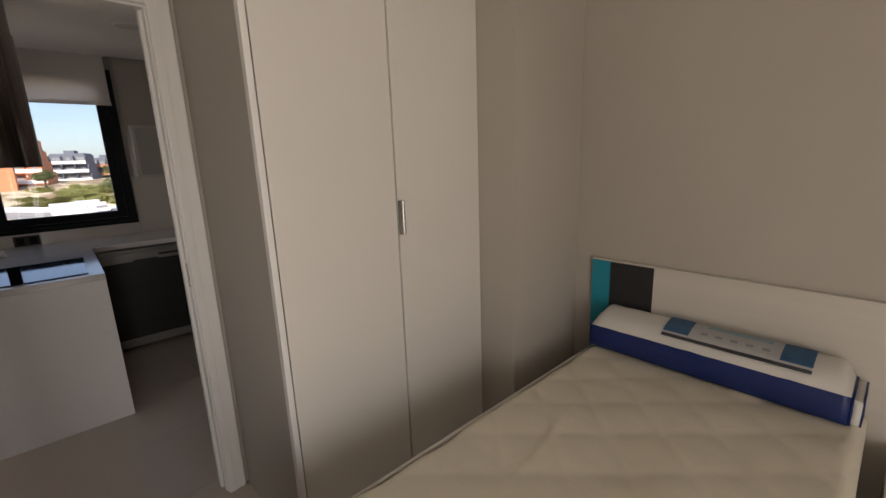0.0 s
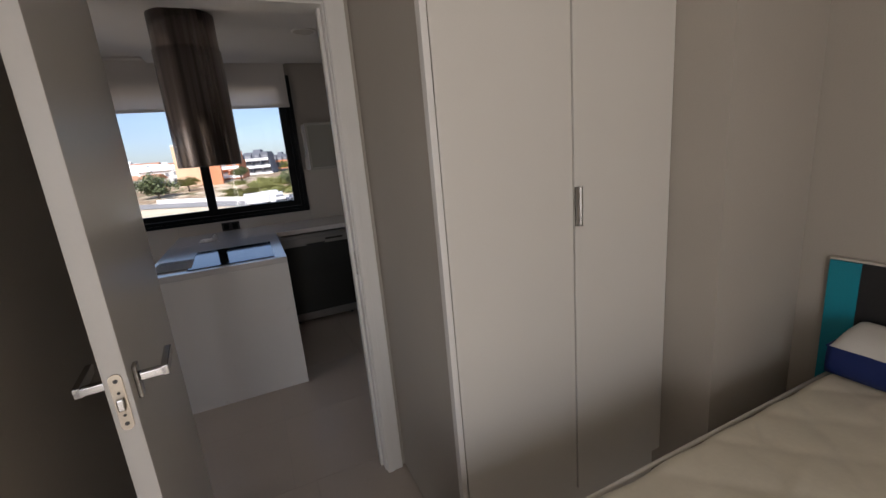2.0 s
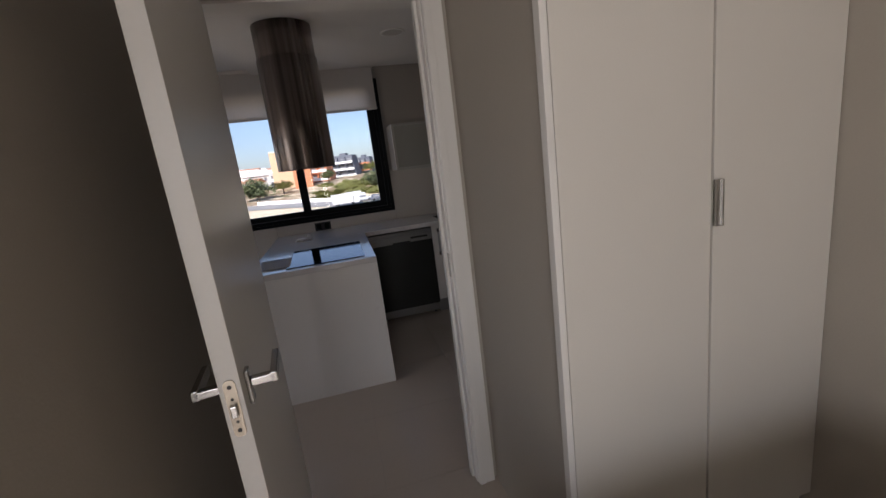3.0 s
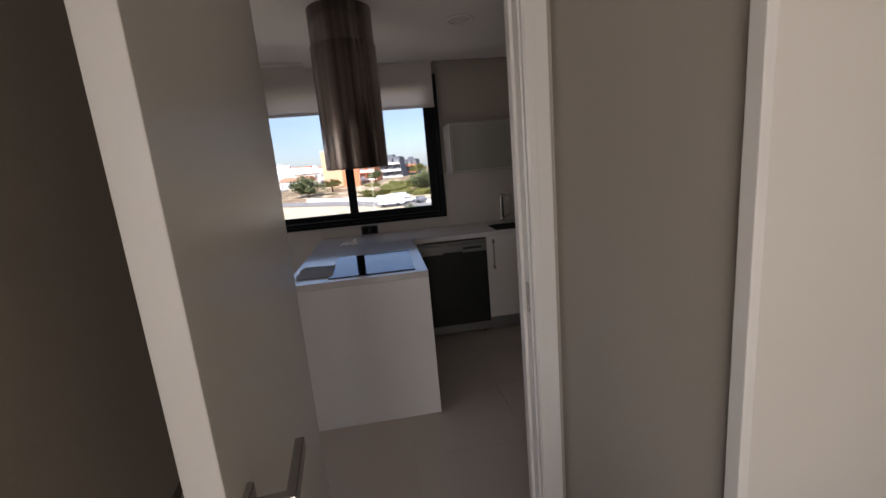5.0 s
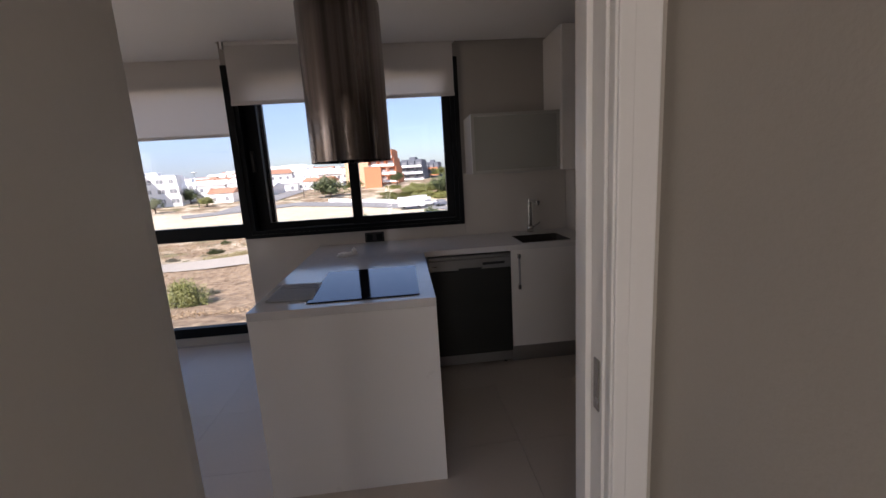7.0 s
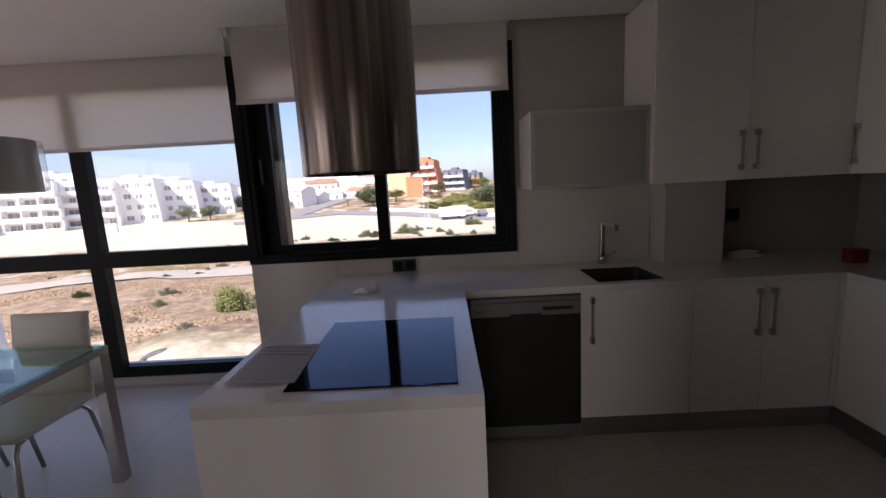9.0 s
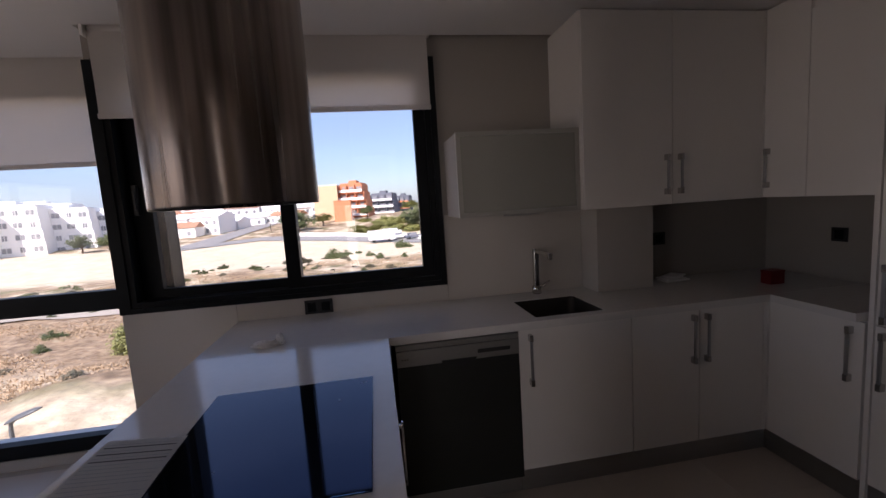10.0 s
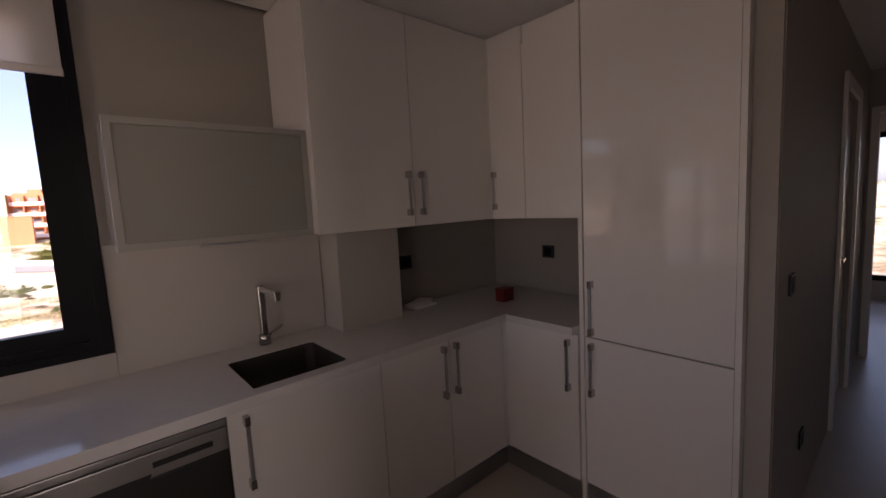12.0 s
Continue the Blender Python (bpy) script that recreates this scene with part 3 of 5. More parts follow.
rim = [rows[i][0] for i in range(NX + 1)] + [rows[NX][j] for j in range(1, NY + 1)] + [rows[i][NY] for i in range(NX - 1, -1, -1)] + [rows[0][j] for j in range(NY - 1, 0, -1)]
low = [bm.verts.new((v.co.x, v.co.y, 0.402)) for v in rim]
for k in range(len(rim)):
    bm.faces.new((rim[k], low[k], low[(k + 1) % len(rim)], rim[(k + 1) % len(rim)]))
bm.faces.new(low)
bmesh.ops.recalc_face_normals(bm, faces=bm.faces[:])
mattress = part("mattress", bm, MATTRESS, bed, "cream quilted mattress still in clear wrapping")
part("piping", tube([(0.175, 0.93, 0.622), (1.0, 0.933, 0.622), (1.965, 0.93, 0.622)], 0.006), PILLOW, mattress)

headboard = thing("headboard", (1.99, 0.2, 0), "pale wood headboard with turquoise and charcoal end stripes", "headboard")
part("board", block(1.978, 1.998, -0.75, 0.7375, 0.25, 0.992, 0.002), PALE_WOOD, headboard)
part("dark_stripe", block(1.976, 1.998, 0.738, 0.9275, 0.25, 0.99, 0.002), CHARCOAL, headboard, "charcoal panel stripe")
part("turquoise_stripe", block(1.976, 1.998, 0.928, 1.016, 0.25, 0.99, 0.002), TEAL, headboard, "turquoise panel stripe")
part("top_edge", block(1.974, 1.999, -0.75, 1.016, 0.9925, 1.0, 0.001), PALE_WOOD, headboard)

# boxed pillow in its packaging: rounded long cushion, blue gusset, zip bag and printed label
pack = thing("packaged_pillow", (1.88, 0.5, 0.655), "long white pillow with a navy blue border in clear packaging", "pillow")
bm = bmesh.new()
PX, PY = 16, 60
grid = []
for i in range(PX + 1):
    row = []
    for j in range(PY + 1):
        u, v = i / PX, j / PY
        x, y = 1.80 + 0.172 * u, 0.088 + 0.832 * v
        dome = ((1 - (2 * u - 1) ** 4) * 0.036 + 0.034 * math.sin(u * 1.5)) * min(1, 26 * min(v, 1 - v)) ** 0.5
        row.append(bm.verts.new((x, y, 0.744 + dome + 0.003 * noise.noise((x * 12, y * 12, 0)))))
    grid.append(row)
for i in range(PX):
    for j in range(PY):
        bm.faces.new((grid[i][j], grid[i + 1][j], grid[i + 1][j + 1], grid[i][j + 1])).smooth = True
part("pillow_top", bm, PILLOW, pack)
bm = bmesh.new()
loop = [(1.80, 0.088), (1.972, 0.088), (1.972, 0.92), (1.80, 0.92)]
fine_loop = []
for (ax, ay), (bx, by) in zip(loop, loop[1:] + loop[:1]):
    k = 40 if abs(ay - by) > 0.5 else 10
    fine_loop += [(ax + (bx - ax) * i / k, ay + (by - ay) * i / k) for i in range(k)]
levels = []
for w in range(7):
    z = 0.652 + 0.094 * w / 6
    out = 0.007 * math.sin(math.pi * w / 6)
    levels.append([bm.verts.new((x + (out if x > 1.9 else -out) * (1 + 0.6 * noise.noise((x * 9, y * 9, z * 9))), y, z + 0.002 * noise.noise((y * 20, z * 20, 3)))) for x, y in fine_loop])
for a, b in zip(levels, levels[1:]):
    for k in range(len(a)):
        bm.faces.new((a[k], a[(k + 1) % len(a)], b[(k + 1) % len(a)], b[k])).smooth = True
bm.faces.new(levels[0])
bmesh.ops.recalc_face_normals(bm, faces=bm.faces[:])
part("border", bm, BLUE, pack, "navy blue cloth border")
part("end_panel", block(1.804, 1.968, 0.06, 0.0875, 0.656, 0.74, 0.012), PILLOW, pack, "white end panel inside the clear bag")
part("bag_seam", tube([(1.801, 0.085, 0.655), (1.799, 0.084, 0.70), (1.801, 0.085, 0.744), (1.88, 0.084, 0.747), (1.97, 0.085, 0.745)], 0.0035, 8), BLUE, pack, "dark zip seam of the clear bag")
part("bag_seam", tube([(1.812, 0.061, 0.656), (1.806, 0.059, 0.70), (1.812, 0.061, 0.738), (1.88, 0.06, 0.742), (1.965, 0.061, 0.738)], 0.003, 8), BLUE, pack, "dark zip seam of the clear bag")
part("bag_seam", tube([(1.797, 0.921, 0.745), (1.88, 0.922, 0.748), (1.97, 0.921, 0.745)], 0.003, 8), BLUE, pack)


def strip_on_pillow(y0, y1, x0, x1, lift, mat, name, parent):
    b = bmesh.new()
    n = 6
    rows_ = []
    for i in range(n + 1):
        x = x0 + (x1 - x0) * i / n
        u = (x - 1.80) / 0.172
        z = 0.7465 + 0.036 * (1 - (2 * u - 1) ** 4) + 0.034 * math.sin(u * 1.5) + lift
        rows_.append([b.verts.new((x, y0, z)), b.verts.new((x, y1, z))])
    for p, q in zip(rows_, rows_[1:]):
        b.faces.new((p[0], q[0], q[1], p[1]))
    bmesh.ops.solidify(b, geom=b.faces[:], thickness=0.0008)
    bmesh.ops.recalc_face_normals(b, faces=b.faces[:])
    return part(name, b, mat, parent)


card = strip_on_pillow(0.185, 0.635, 1.816, 1.955, 0.003, PAPER, "printed_label", pack)
strip_on_pillow(0.185, 0.27, 1.834, 1.955, 0.0045, SKY_PRINT, "blue_print", card)
strip_on_pillow(0.545, 0.635, 1.834, 1.955, 0.0045, SKY_PRINT, "blue_print", card)
strip_on_pillow(0.185, 0.635, 1.8165, 1.826, 0.0045, INK, "dark_band", card)
strip_on_pillow(0.30, 0.50, 1.90, 1.93, 0.0045, AQUA_PRINT, "pale_print", card)
for k in range(5):
    strip_on_pillow(0.30 + k * 0.047, 0.322 + k * 0.047, 1.853, 1.868, 0.0045, PALE_PRINT, "printed_mark", card)

night = thing("nightstand", (1.77, -0.27, 0), "white bedside cabinet beside the bed", "nightstand")
part("body", block(1.57, 1.97, -0.5, -0.015, 0.06, 0.53, 0.003), WOODWORK, night)
part("top", block(1.55, 1.975, -0.51, -0.008, 0.5305, 0.555, 0.003), WOODWORK, night)
part("drawer", block(1.552, 1.5695, -0.49, -0.025, 0.30, 0.52, 0.002), WOODWORK, night)
part("drawer", block(1.552, 1.5695, -0.49, -0.025, 0.07, 0.29, 0.002), WOODWORK, night)
part("plinth", block(1.59, 1.96, -0.48, -0.03, 0, 0.06), BLACK, night)

# ---- windows ----


def pane(name, x0, x1, y, z0, z1, parent):
    ob = part(name, block(x0, x1, y, y + 0.006, z0, z1), PANE, parent)
    ob.visible_shadow = False
    return ob


window = thing("window_1", (-0.2, 4.8, 1.0), "anthracite aluminium sliding window with two panes", "window", kind="structure")
part("outer_frame", slab([-1.088, -1.0, 0.60, 0.668], [1.001, 1.06, 2.23, 2.299], lambda u, v: not inside(u, v, [(-1.0, 0.60, 1.06, 2.23)]), 4.748, 4.90, "y"), ANTHRACITE, window)
part("inner_lip", slab([-1.086, -1.03, 0.632, 0.666], [1.003, 1.032, 2.26, 2.297], lambda u, v: not inside(u, v, [(-1.03, 0.632, 1.032, 2.26)]), 4.738, 4.7475, "y"), ANTHRACITE, window)
sash = part("sash", slab([-0.235, -0.16, 0.535, 0.60], [1.062, 1.118, 2.17, 2.228], lambda u, v: not inside(u, v, [(-0.16, 0.535, 1.118, 2.17)]), 4.772, 4.815, "y"), ANTHRACITE, window)
pane("pane", -0.165, 0.54, 4.79, 1.112, 2.175, sash)
sash = part("sash", slab([-0.998, -0.90, -0.235, -0.163], [1.062, 1.112, 2.17, 2.228], lambda u, v: not inside(u, v, [(-0.90, -0.235, 1.112, 2.17)]), 4.825, 4.868, "y"), ANTHRACITE, window)
pane("pane", -0.905, -0.23, 4.845, 1.108, 2.175, sash)
part("sash_handle", boxes([(-0.98, -0.955, 4.80, 4.824, 1.52, 1.68), (-0.975, -0.96, 4.79, 4.80, 1.55, 1.65)], 0.004), BLACK, window)
part("sill", block(-1.088, 0.668, 4.905, 5.0, 0.97, 0.999, 0.003), WOODWORK, window)
part("guide_rail", block(-0.93, -0.88, 4.905, 4.945, 1.0, 2.298), ANTHRACITE, window)

tall_window = thing("window_2", (-2.4, 5.22, 0.06), "anthracite floor-to-ceiling window with a middle transom", "window", kind="structure")
XL, XR = -5.048, -1.092
part("frame", slab([XL, XL + 0.07, -3.94, -3.82, -2.545, -2.43, XR - 0.07, XR], [0.062, 0.15, 0.955, 1.076, 2.22, 2.298],
     lambda u, v: not inside(u, v, [(XL + 0.07, -3.94, 0.15, 0.955), (XL + 0.07, -3.94, 1.076, 2.22), (-3.82, -2.545, 0.15, 0.955), (-3.82, -2.545, 1.076, 2.22), (-2.43, XR - 0.07, 0.15, 0.955), (-2.43, XR - 0.07, 1.076, 2.22)]), 5.2, 5.27, "y"), ANTHRACITE, tall_window)
for x0, x1 in ((XL + 0.065, -3.935), (-3.825, -2.54), (-2.435, XR - 0.065)):
    pane("pane", x0, x1, 5.235, 0.145, 0.96, tall_window)
    pane("pane", x0, x1, 5.235, 1.07, 2.225, tall_window)
part("outer_sill", block(XL, XR, 5.305, 5.5, 0.0, 0.075, 0.004), WOODWORK, tall_window, "pale outer window ledge")

# frames for the added west openings, out of view
west_window = thing("window_5", (-5.26, 3.65, 0.04), "unseen anthracite glazed doors added to brighten the kitchen", "window", kind="structure")
part("frame", slab([2.402, 2.48, 3.6, 3.7, 4.82, 4.898], [0.042, 0.13, 2.17, 2.248], lambda u, v: not inside(u, v, [(2.48, 3.6, 0.13, 2.17), (3.7, 4.82, 0.13, 2.17)]), -5.29, -5.23, "x"), ANTHRACITE, west_window)
part("frame", slab([-0.898, -0.82, 0.45, 0.55, 1.82, 1.898], [0.042, 0.13, 2.17, 2.248], lambda u, v: not inside(u, v, [(-0.82, 0.45, 0.13, 2.17), (0.55, 1.82, 0.13, 2.17)]), -5.29, -5.23, "x"), ANTHRACITE, west_window)
# frame for the added south opening, out of view
south_window = thing("window_6", (-3.7, -2.06, 0.04), "unseen anthracite doors added to let sunlight in", "window", kind="structure")
part("frame", slab([-4.698, -4.62, -3.75, -3.65, -2.78, -2.702], [0.042, 0.13, 2.17, 2.248], lambda u, v: not inside(u, v, [(-4.62, -3.75, 0.13, 2.17), (-3.65, -2.78, 0.13, 2.17)]), -2.09, -2.03, "y"), ANTHRACITE, south_window)
bedroom_window = thing("window_3", (-1.075, -2.05, 0.05), "wide anthracite bedroom terrace door", "window", kind="structure")
part("frame", slab([-2.098, -2.03, -1.105, -1.045, -0.12, -0.052], [0.052, 0.12, 2.13, 2.198], lambda u, v: not inside(u, v, [(-2.03, -1.105, 0.12, 2.13), (-1.045, -0.12, 0.12, 2.13)]), -2.11, -2.06, "y"), ANTHRACITE, bedroom_window)
far_window = thing("window_4", (8.15, 2.6, 0.25), "tall far room window", "window", kind="structure")
part("frame", slab([1.702, 1.77, 2.62, 2.68, 3.53, 3.598], [0.252, 0.32, 2.03, 2.098], lambda u, v: not inside(u, v, [(1.77, 2.62, 0.32, 2.03), (2.68, 3.53, 0.32, 2.03)]), 8.12, 8.17, "x"), ANTHRACITE, far_window)


def roller_blind(x0, x1, y, z0, top, label):
    b = thing("roller_blind", ((x0 + x1) / 2, y, z0), label, "blind")
    bm = bmesh.new()
    n = 40
    cols = []
    for i in range(n + 1):
        x = x0 + 0.015 + (x1 - x0 - 0.03) * i / n
        cols.append([bm.verts.new((x, y + 0.003 * math.sin(i * 0.5 + w) * (1 - w / 5), z0 + 0.02 + (top - 0.04 - z0) * w / 5)) for w in range(6)])
    for a, c in zip(cols, cols[1:]):
        for w in range(5):
            bm.faces.new((a[w], c[w], c[w + 1], a[w + 1])).smooth = True
    part("cloth", bm, BLIND, b)
    part("bottom_bar", block(x0 + 0.012, x1 - 0.012, y - 0.008, y + 0.008, z0, z0 + 0.026, 0.004), BLIND, b)
    part("roller", tube([(x0 + 0.02, y + 0.012, top - 0.03), (x1 - 0.02, y + 0.012, top - 0.03)], 0.02, 16), BLIND, b)
    part("bracket", block(x0 - 0.004, x0 + 0.012, y - 0.025, y + 0.035, top - 0.07, top, 0.004), WOODWORK, b)
    part("bracket", block(x1 - 0.012, x1 + 0.004, y - 0.025, y + 0.035, top - 0.07, top, 0.004), WOODWORK, b)
    return b


roller_blind(-1.05, 0.648, 4.727, 2.008, 2.47, "off-white roller blind partly lowered over the kitchen window")
roller_blind(-5.03, -1.12, 5.178, 1.832, 2.52, "off-white roller blind partly lowered over the tall window")

# ---- kitchen ----
CT = 0.903          # worktop height
hob_rect, sink_rect = (-0.28, 0.221, 3.16, 3.75), (1.005, 1.368, 4.222, 4.565)
worktop = thing("worktop", (0.9, 4.4, CT), "white polished stone worktop running round onto the island", "worktop")
part("island_slab", block(-0.517, 0.29, 3.10, 4.1645, CT - 0.038, CT, 0.0015), STONE, worktop)
part("back_slab", slab([-0.517, 1.005, 1.368, 2.866], [4.165, 4.222, 4.565, 4.757], lambda u, v: not inside(u, v, [sink_rect]), CT - 0.038, CT, "z"), STONE, worktop)
part("side_slab", block(2.265, 2.866, 3.77, 4.1645, CT - 0.038, CT, 0.0015), STONE, worktop)
island = thing("kitchen_island", (-0.11, 3.6, 0), "plain white kitchen island with a flush end panel", "kitchen island")
part("end_panel", block(-0.517, 0.29, 3.101, 3.132, 0.0, CT - 0.0385, 0.0015), PANEL, island)
part("side_panel", block(-0.516, -0.49, 3.1325, 4.768, 0.0, CT - 0.0385, 0.0015), PANEL, island)
part("drawer_front", block(0.262, 0.287, 3.136, 3.70, 0.13, CT - 0.045, 0.0015), GLOSS, island)
part("drawer_front", block(0.262, 0.287, 3.704, 4.2, 0.13, CT - 0.045, 0.0015), GLOSS, island)
part("carcass", block(-0.488, 0.26, 3.134, 4.76, 0.08, CT - 0.04), PANEL, island)
part("plinth", block(-0.48, 0.235, 3.14, 4.7, 0.0, 0.079), ALU, island)
for y in (3.76,):
    part("bar_handle", boxes([(0.288, 0.312, y - 0.006, y + 0.006, 0.70, 0.714), (0.288, 0.312, y - 0.006, y + 0.006, 0.49, 0.504), (0.305, 0.314, y - 0.006, y + 0.006, 0.48, 0.724)], 0.0015), CHROME, island)

hob = thing("induction_hob", (-0.03, 3.45, CT), "black glass induction hob let into the island", "hob")
part("glass_plate", block(-0.28, 0.221, 3.16, 3.75, CT + 0.0005, CT + 0.006, 0.002), BLACK_GLASS, hob)
for cx, cy in ((-0.14, 3.31), (0.12, 3.60)):
    part("zone_mark", boxes([(cx - 0.005, cx + 0.005, cy - 0.0006, cy + 0.0006, CT + 0.0061, CT + 0.0064), (cx - 0.0006, cx + 0.0006, cy - 0.005, cy + 0.005, CT + 0.0061, CT + 0.0064)]), PALE_PRINT, hob)
part("control_marks", boxes([(0.195, 0.203, 3.705, 3.71, CT + 0.0061, CT + 0.0065), (0.18, 0.188, 3.705, 3.71, CT + 0.0061, CT + 0.0065)]), PALE_PRINT, hob)


def bar_handle(parent, at, length, axis):
    """A flat bow handle with square feet on a front facing -y or -x."""
    x, y, z = at
    rows_ = []
    for s0, s1, d0, d1 in ((0, 0.02, 0, 0.026), (length - 0.02, length, 0, 0.026), (0, length, 0.02, 0.028)):
        if axis == "y":
            rows_.append((x - 0.007, x + 0.007, y - d1, y - d0, z + s0, z + s1))
        else:
            rows_.append((x - d1, x - d0, y - 0.007, y + 0.007, z + s0, z + s1))
    grip = boxes([rows_[2]], 0.0015)
    h = part("handle", grip, ALU, parent, "satin grey bow handle with square ends")
    wide = 0.009
    feet = []
    for r in rows_[:2]:
        if axis == "y":
            feet.append((x - wide, x + wide, r[2] - 0.004, r[3], r[4] - 0.006, r[5] + 0.006))
        else:
            feet.append((r[0] - 0.004, r[1], y - wide, y + wide, r[4] - 0.006, r[5] + 0.006))
    for q in feet:
        part("handle_foot", boxes([q], 0.0015), CHROME, h)


FY, FX = 4.212, 2.308      # base fronts
dish = thing("dishwasher", (0.61, 4.45, 0), "freestanding dark grey steel dishwasher under the worktop", "dishwasher")
part("body", block(0.318, 0.904, 4.235, 4.74, 0.1, 0.845), BLACK, dish)
part("door_panel", block(0.317, 0.905, 4.198, 4.234, 0.105, 0.742, 0.004), DARK_STEEL, dish)
controls = part("control_strip", block(0.317, 0.905, 4.195, 4.234, 0.744, 0.82, 0.004), STRIP_STEEL, dish)
part("top_edge", block(0.316, 0.906, 4.2, 4.74, 0.8215, 0.8455, 0.003), STRIP_STEEL, dish)
recess = bmesh.new()
arc = [(0.61 + 0.085 * math.cos(math.pi + math.pi * k / 14), 0.757 + 0.036 * math.sin(math.pi + math.pi * k / 14)) for k in range(15)]
fr = recess.faces.new([recess.verts.new((x, 4.1935, z)) for x, z in arc])
ex = bmesh.ops.extrude_face_region(recess, geom=[fr])
bmesh.ops.translate(recess, verts=[v for v in ex["geom"] if isinstance(v, bmesh.types.BMVert)], vec=(0, 0.004, 0))
bmesh.ops.recalc_face_normals(recess, faces=recess.faces[:])
part("grip_recess", recess, BLACK, dish, "black half-moon grip recess")
part("display", block(0.70, 0.86, 4.1935, 4.196, 0.772, 0.79, 0.001), BLACK, controls)
for k in range(3):
    part("button", tube([(0.345 + 0.012 * k, 4.196, 0.78), (0.345 + 0.012 * k, 4.193, 0.78)], 0.0035, 10), CHROME, controls)
part("kick_plate", block(0.325, 0.897, 4.206, 4.232, 0.03, 0.1, 0.003), STRIP_STEEL, dish, "grey kick plate with a dark gap below")
for x in (0.36, 0.86):
    part("foot", tube([(x, 4.26, 0), (x, 4.26, 0.1)], 0.014), BLACK, dish)


def base_unit(name, x0, x1, doors, label, top=0.8635):
    u = thing(name, ((x0 + x1) / 2, 4.48, 0), label, "cabinet", "base cabinets")
    part("body", block(x0 + 0.001, x1 - 0.001, FY + 0.021, 4.75, 0.128, top), GLOSS, u)
    for a, b, hx in doors:
        d = part("cabinet_door", block(a + 0.0015, b - 0.0015, FY, FY + 0.02, 0.13, CT - 0.046, 0.0015), GLOSS, u)
        bar_handle(d, (hx, FY, 0.578), 0.245, "y")
    return u


sink_unit = base_unit("base_cabinet", 0.908, 1.508, [(0.908, 1.508, 0.965)], "gloss white base cabinet below the sink with one bow handle", 0.73)
base_unit("base_cabinet", 1.509, 2.285, [(1.509, 1.893, 1.852), (1.893, 2.282, 1.93)], "gloss white double-door base cabinet with paired bow handles")
corner = thing("base_cabinet", (2.58, 3.98, 0), "gloss white corner base cabinet beside the tall cupboard", "cabinet", "base cabinets")
part("body", block(FX + 0.021, 2.862, 3.765, 4.21, 0.128, CT - 0.0395), GLOSS, corner)
d = part("cabinet_door", block(FX, FX + 0.02, 3.767, 4.205, 0.13, CT - 0.046, 0.0015), GLOSS, corner)
bar_handle(d, (FX, 3.815, 0.585), 0.24, "x")
part("corner_post", block(2.2835, 2.306, FY + 0.001, FY + 0.03, 0.13, CT - 0.046), GLOSS, corner)
part("corner_post", block(2.306, 2.3285, 4.2065, FY + 0.029, 0.13, CT - 0.046), GLOSS, corner)
plinth = thing("plinth", (1.6, 4.25, 0), "brushed aluminium plinth along the base cabinets", "plinth")
part("plinth_strip", block(0.908, 2.3325, FY + 0.03, FY + 0.045, 0.0, 0.126, 0.001), ALU, plinth)
part("plinth_strip", block(FX + 0.025, FX + 0.04, 3.155, FY + 0.045, 0.0, 0.126, 0.001), ALU, plinth)

tall = thing("tall_cupboard", (2.6, 3.45, 0), "full-height gloss white cupboard with two doors", "cupboard")
part("side_panel", block(2.318, 2.866, 3.742, 3.762, 0.0, KC - 0.004, 0.001), GLOSS, tall)
part("side_panel", block(2.318, 2.866, 3.130, 3.150, 0.0, KC - 0.004, 0.001), GLOSS, tall)
part("body", block(2.352, 2.86, 3.1515, 3.7405, 0.128, KC - 0.004), GLOSS, tall)
upper = part("cupboard_door", block(2.325, 2.345, 3.153, 3.739, 0.858, KC - 0.012, 0.0015), GLOSS, tall)
lower = part("cupboard_door", block(2.325, 2.345, 3.153, 3.739, 0.13, 0.851, 0.0015), GLOSS, tall)
bar_handle(upper, (2.325, 3.702, 0.875), 0.24, "x")
bar_handle(lower, (2.325, 3.702, 0.585), 0.24, "x")
structure("wall_filler", block(2.372, 2.399, 3.052, 3.1285, -0.1, KC), WALL_KITCHEN, "narrow plaster strip beside the tall cupboard")

WB, WY, WX = 1.403, 4.378, 2.432
wall_unit = thing("wall_cabinet", (1.88, 4.57, WB), "gloss white double-door wall cabinet reaching the ceiling", "cabinet", "wall cabinets")
part("body", block(1.358, 2.43, WY + 0.021, 4.768, WB, KC - 0.003), GLOSS, wall_unit)
for a, b, hx in ((1.358, 1.868, 1.828), (1.868, 2.425, 1.908)):
    d = part("cabinet_door", block(a + 0.0015, b - 0.0015, WY, WY + 0.02, WB - 0.004, KC - 0.006, 0.0015), GLOSS, wall_unit)
    bar_handle(d, (hx, WY, WB + 0.055), 0.2, "y")
corner_unit = thing("wall_cabinet", (2.65, 4.1, WB), "gloss white corner wall cabinet with two narrow doors", "cabinet", "wall cabinets")
part("body", block(WX + 0.021, 2.866, 3.765, WY + 0.018, WB, KC - 0.003), GLOSS, corner_unit)
d = part("cabinet_door", block(WX, WX + 0.02, 4.142, WY - 0.003, WB - 0.004, KC - 0.006, 0.0015), GLOSS, corner_unit)
bar_handle(d, (WX, 4.345, WB + 0.055), 0.2, "x")
part("corner_post", block(2.4245, WX + 0.019, WY - 0.0025, WY + 0.019, WB - 0.004, KC - 0.006), GLOSS, corner_unit)
part("cabinet_door", block(WX, WX + 0.02, 3.767, 4.138, WB - 0.004, KC - 0.1, 0.0015), GLOSS, corner_unit)

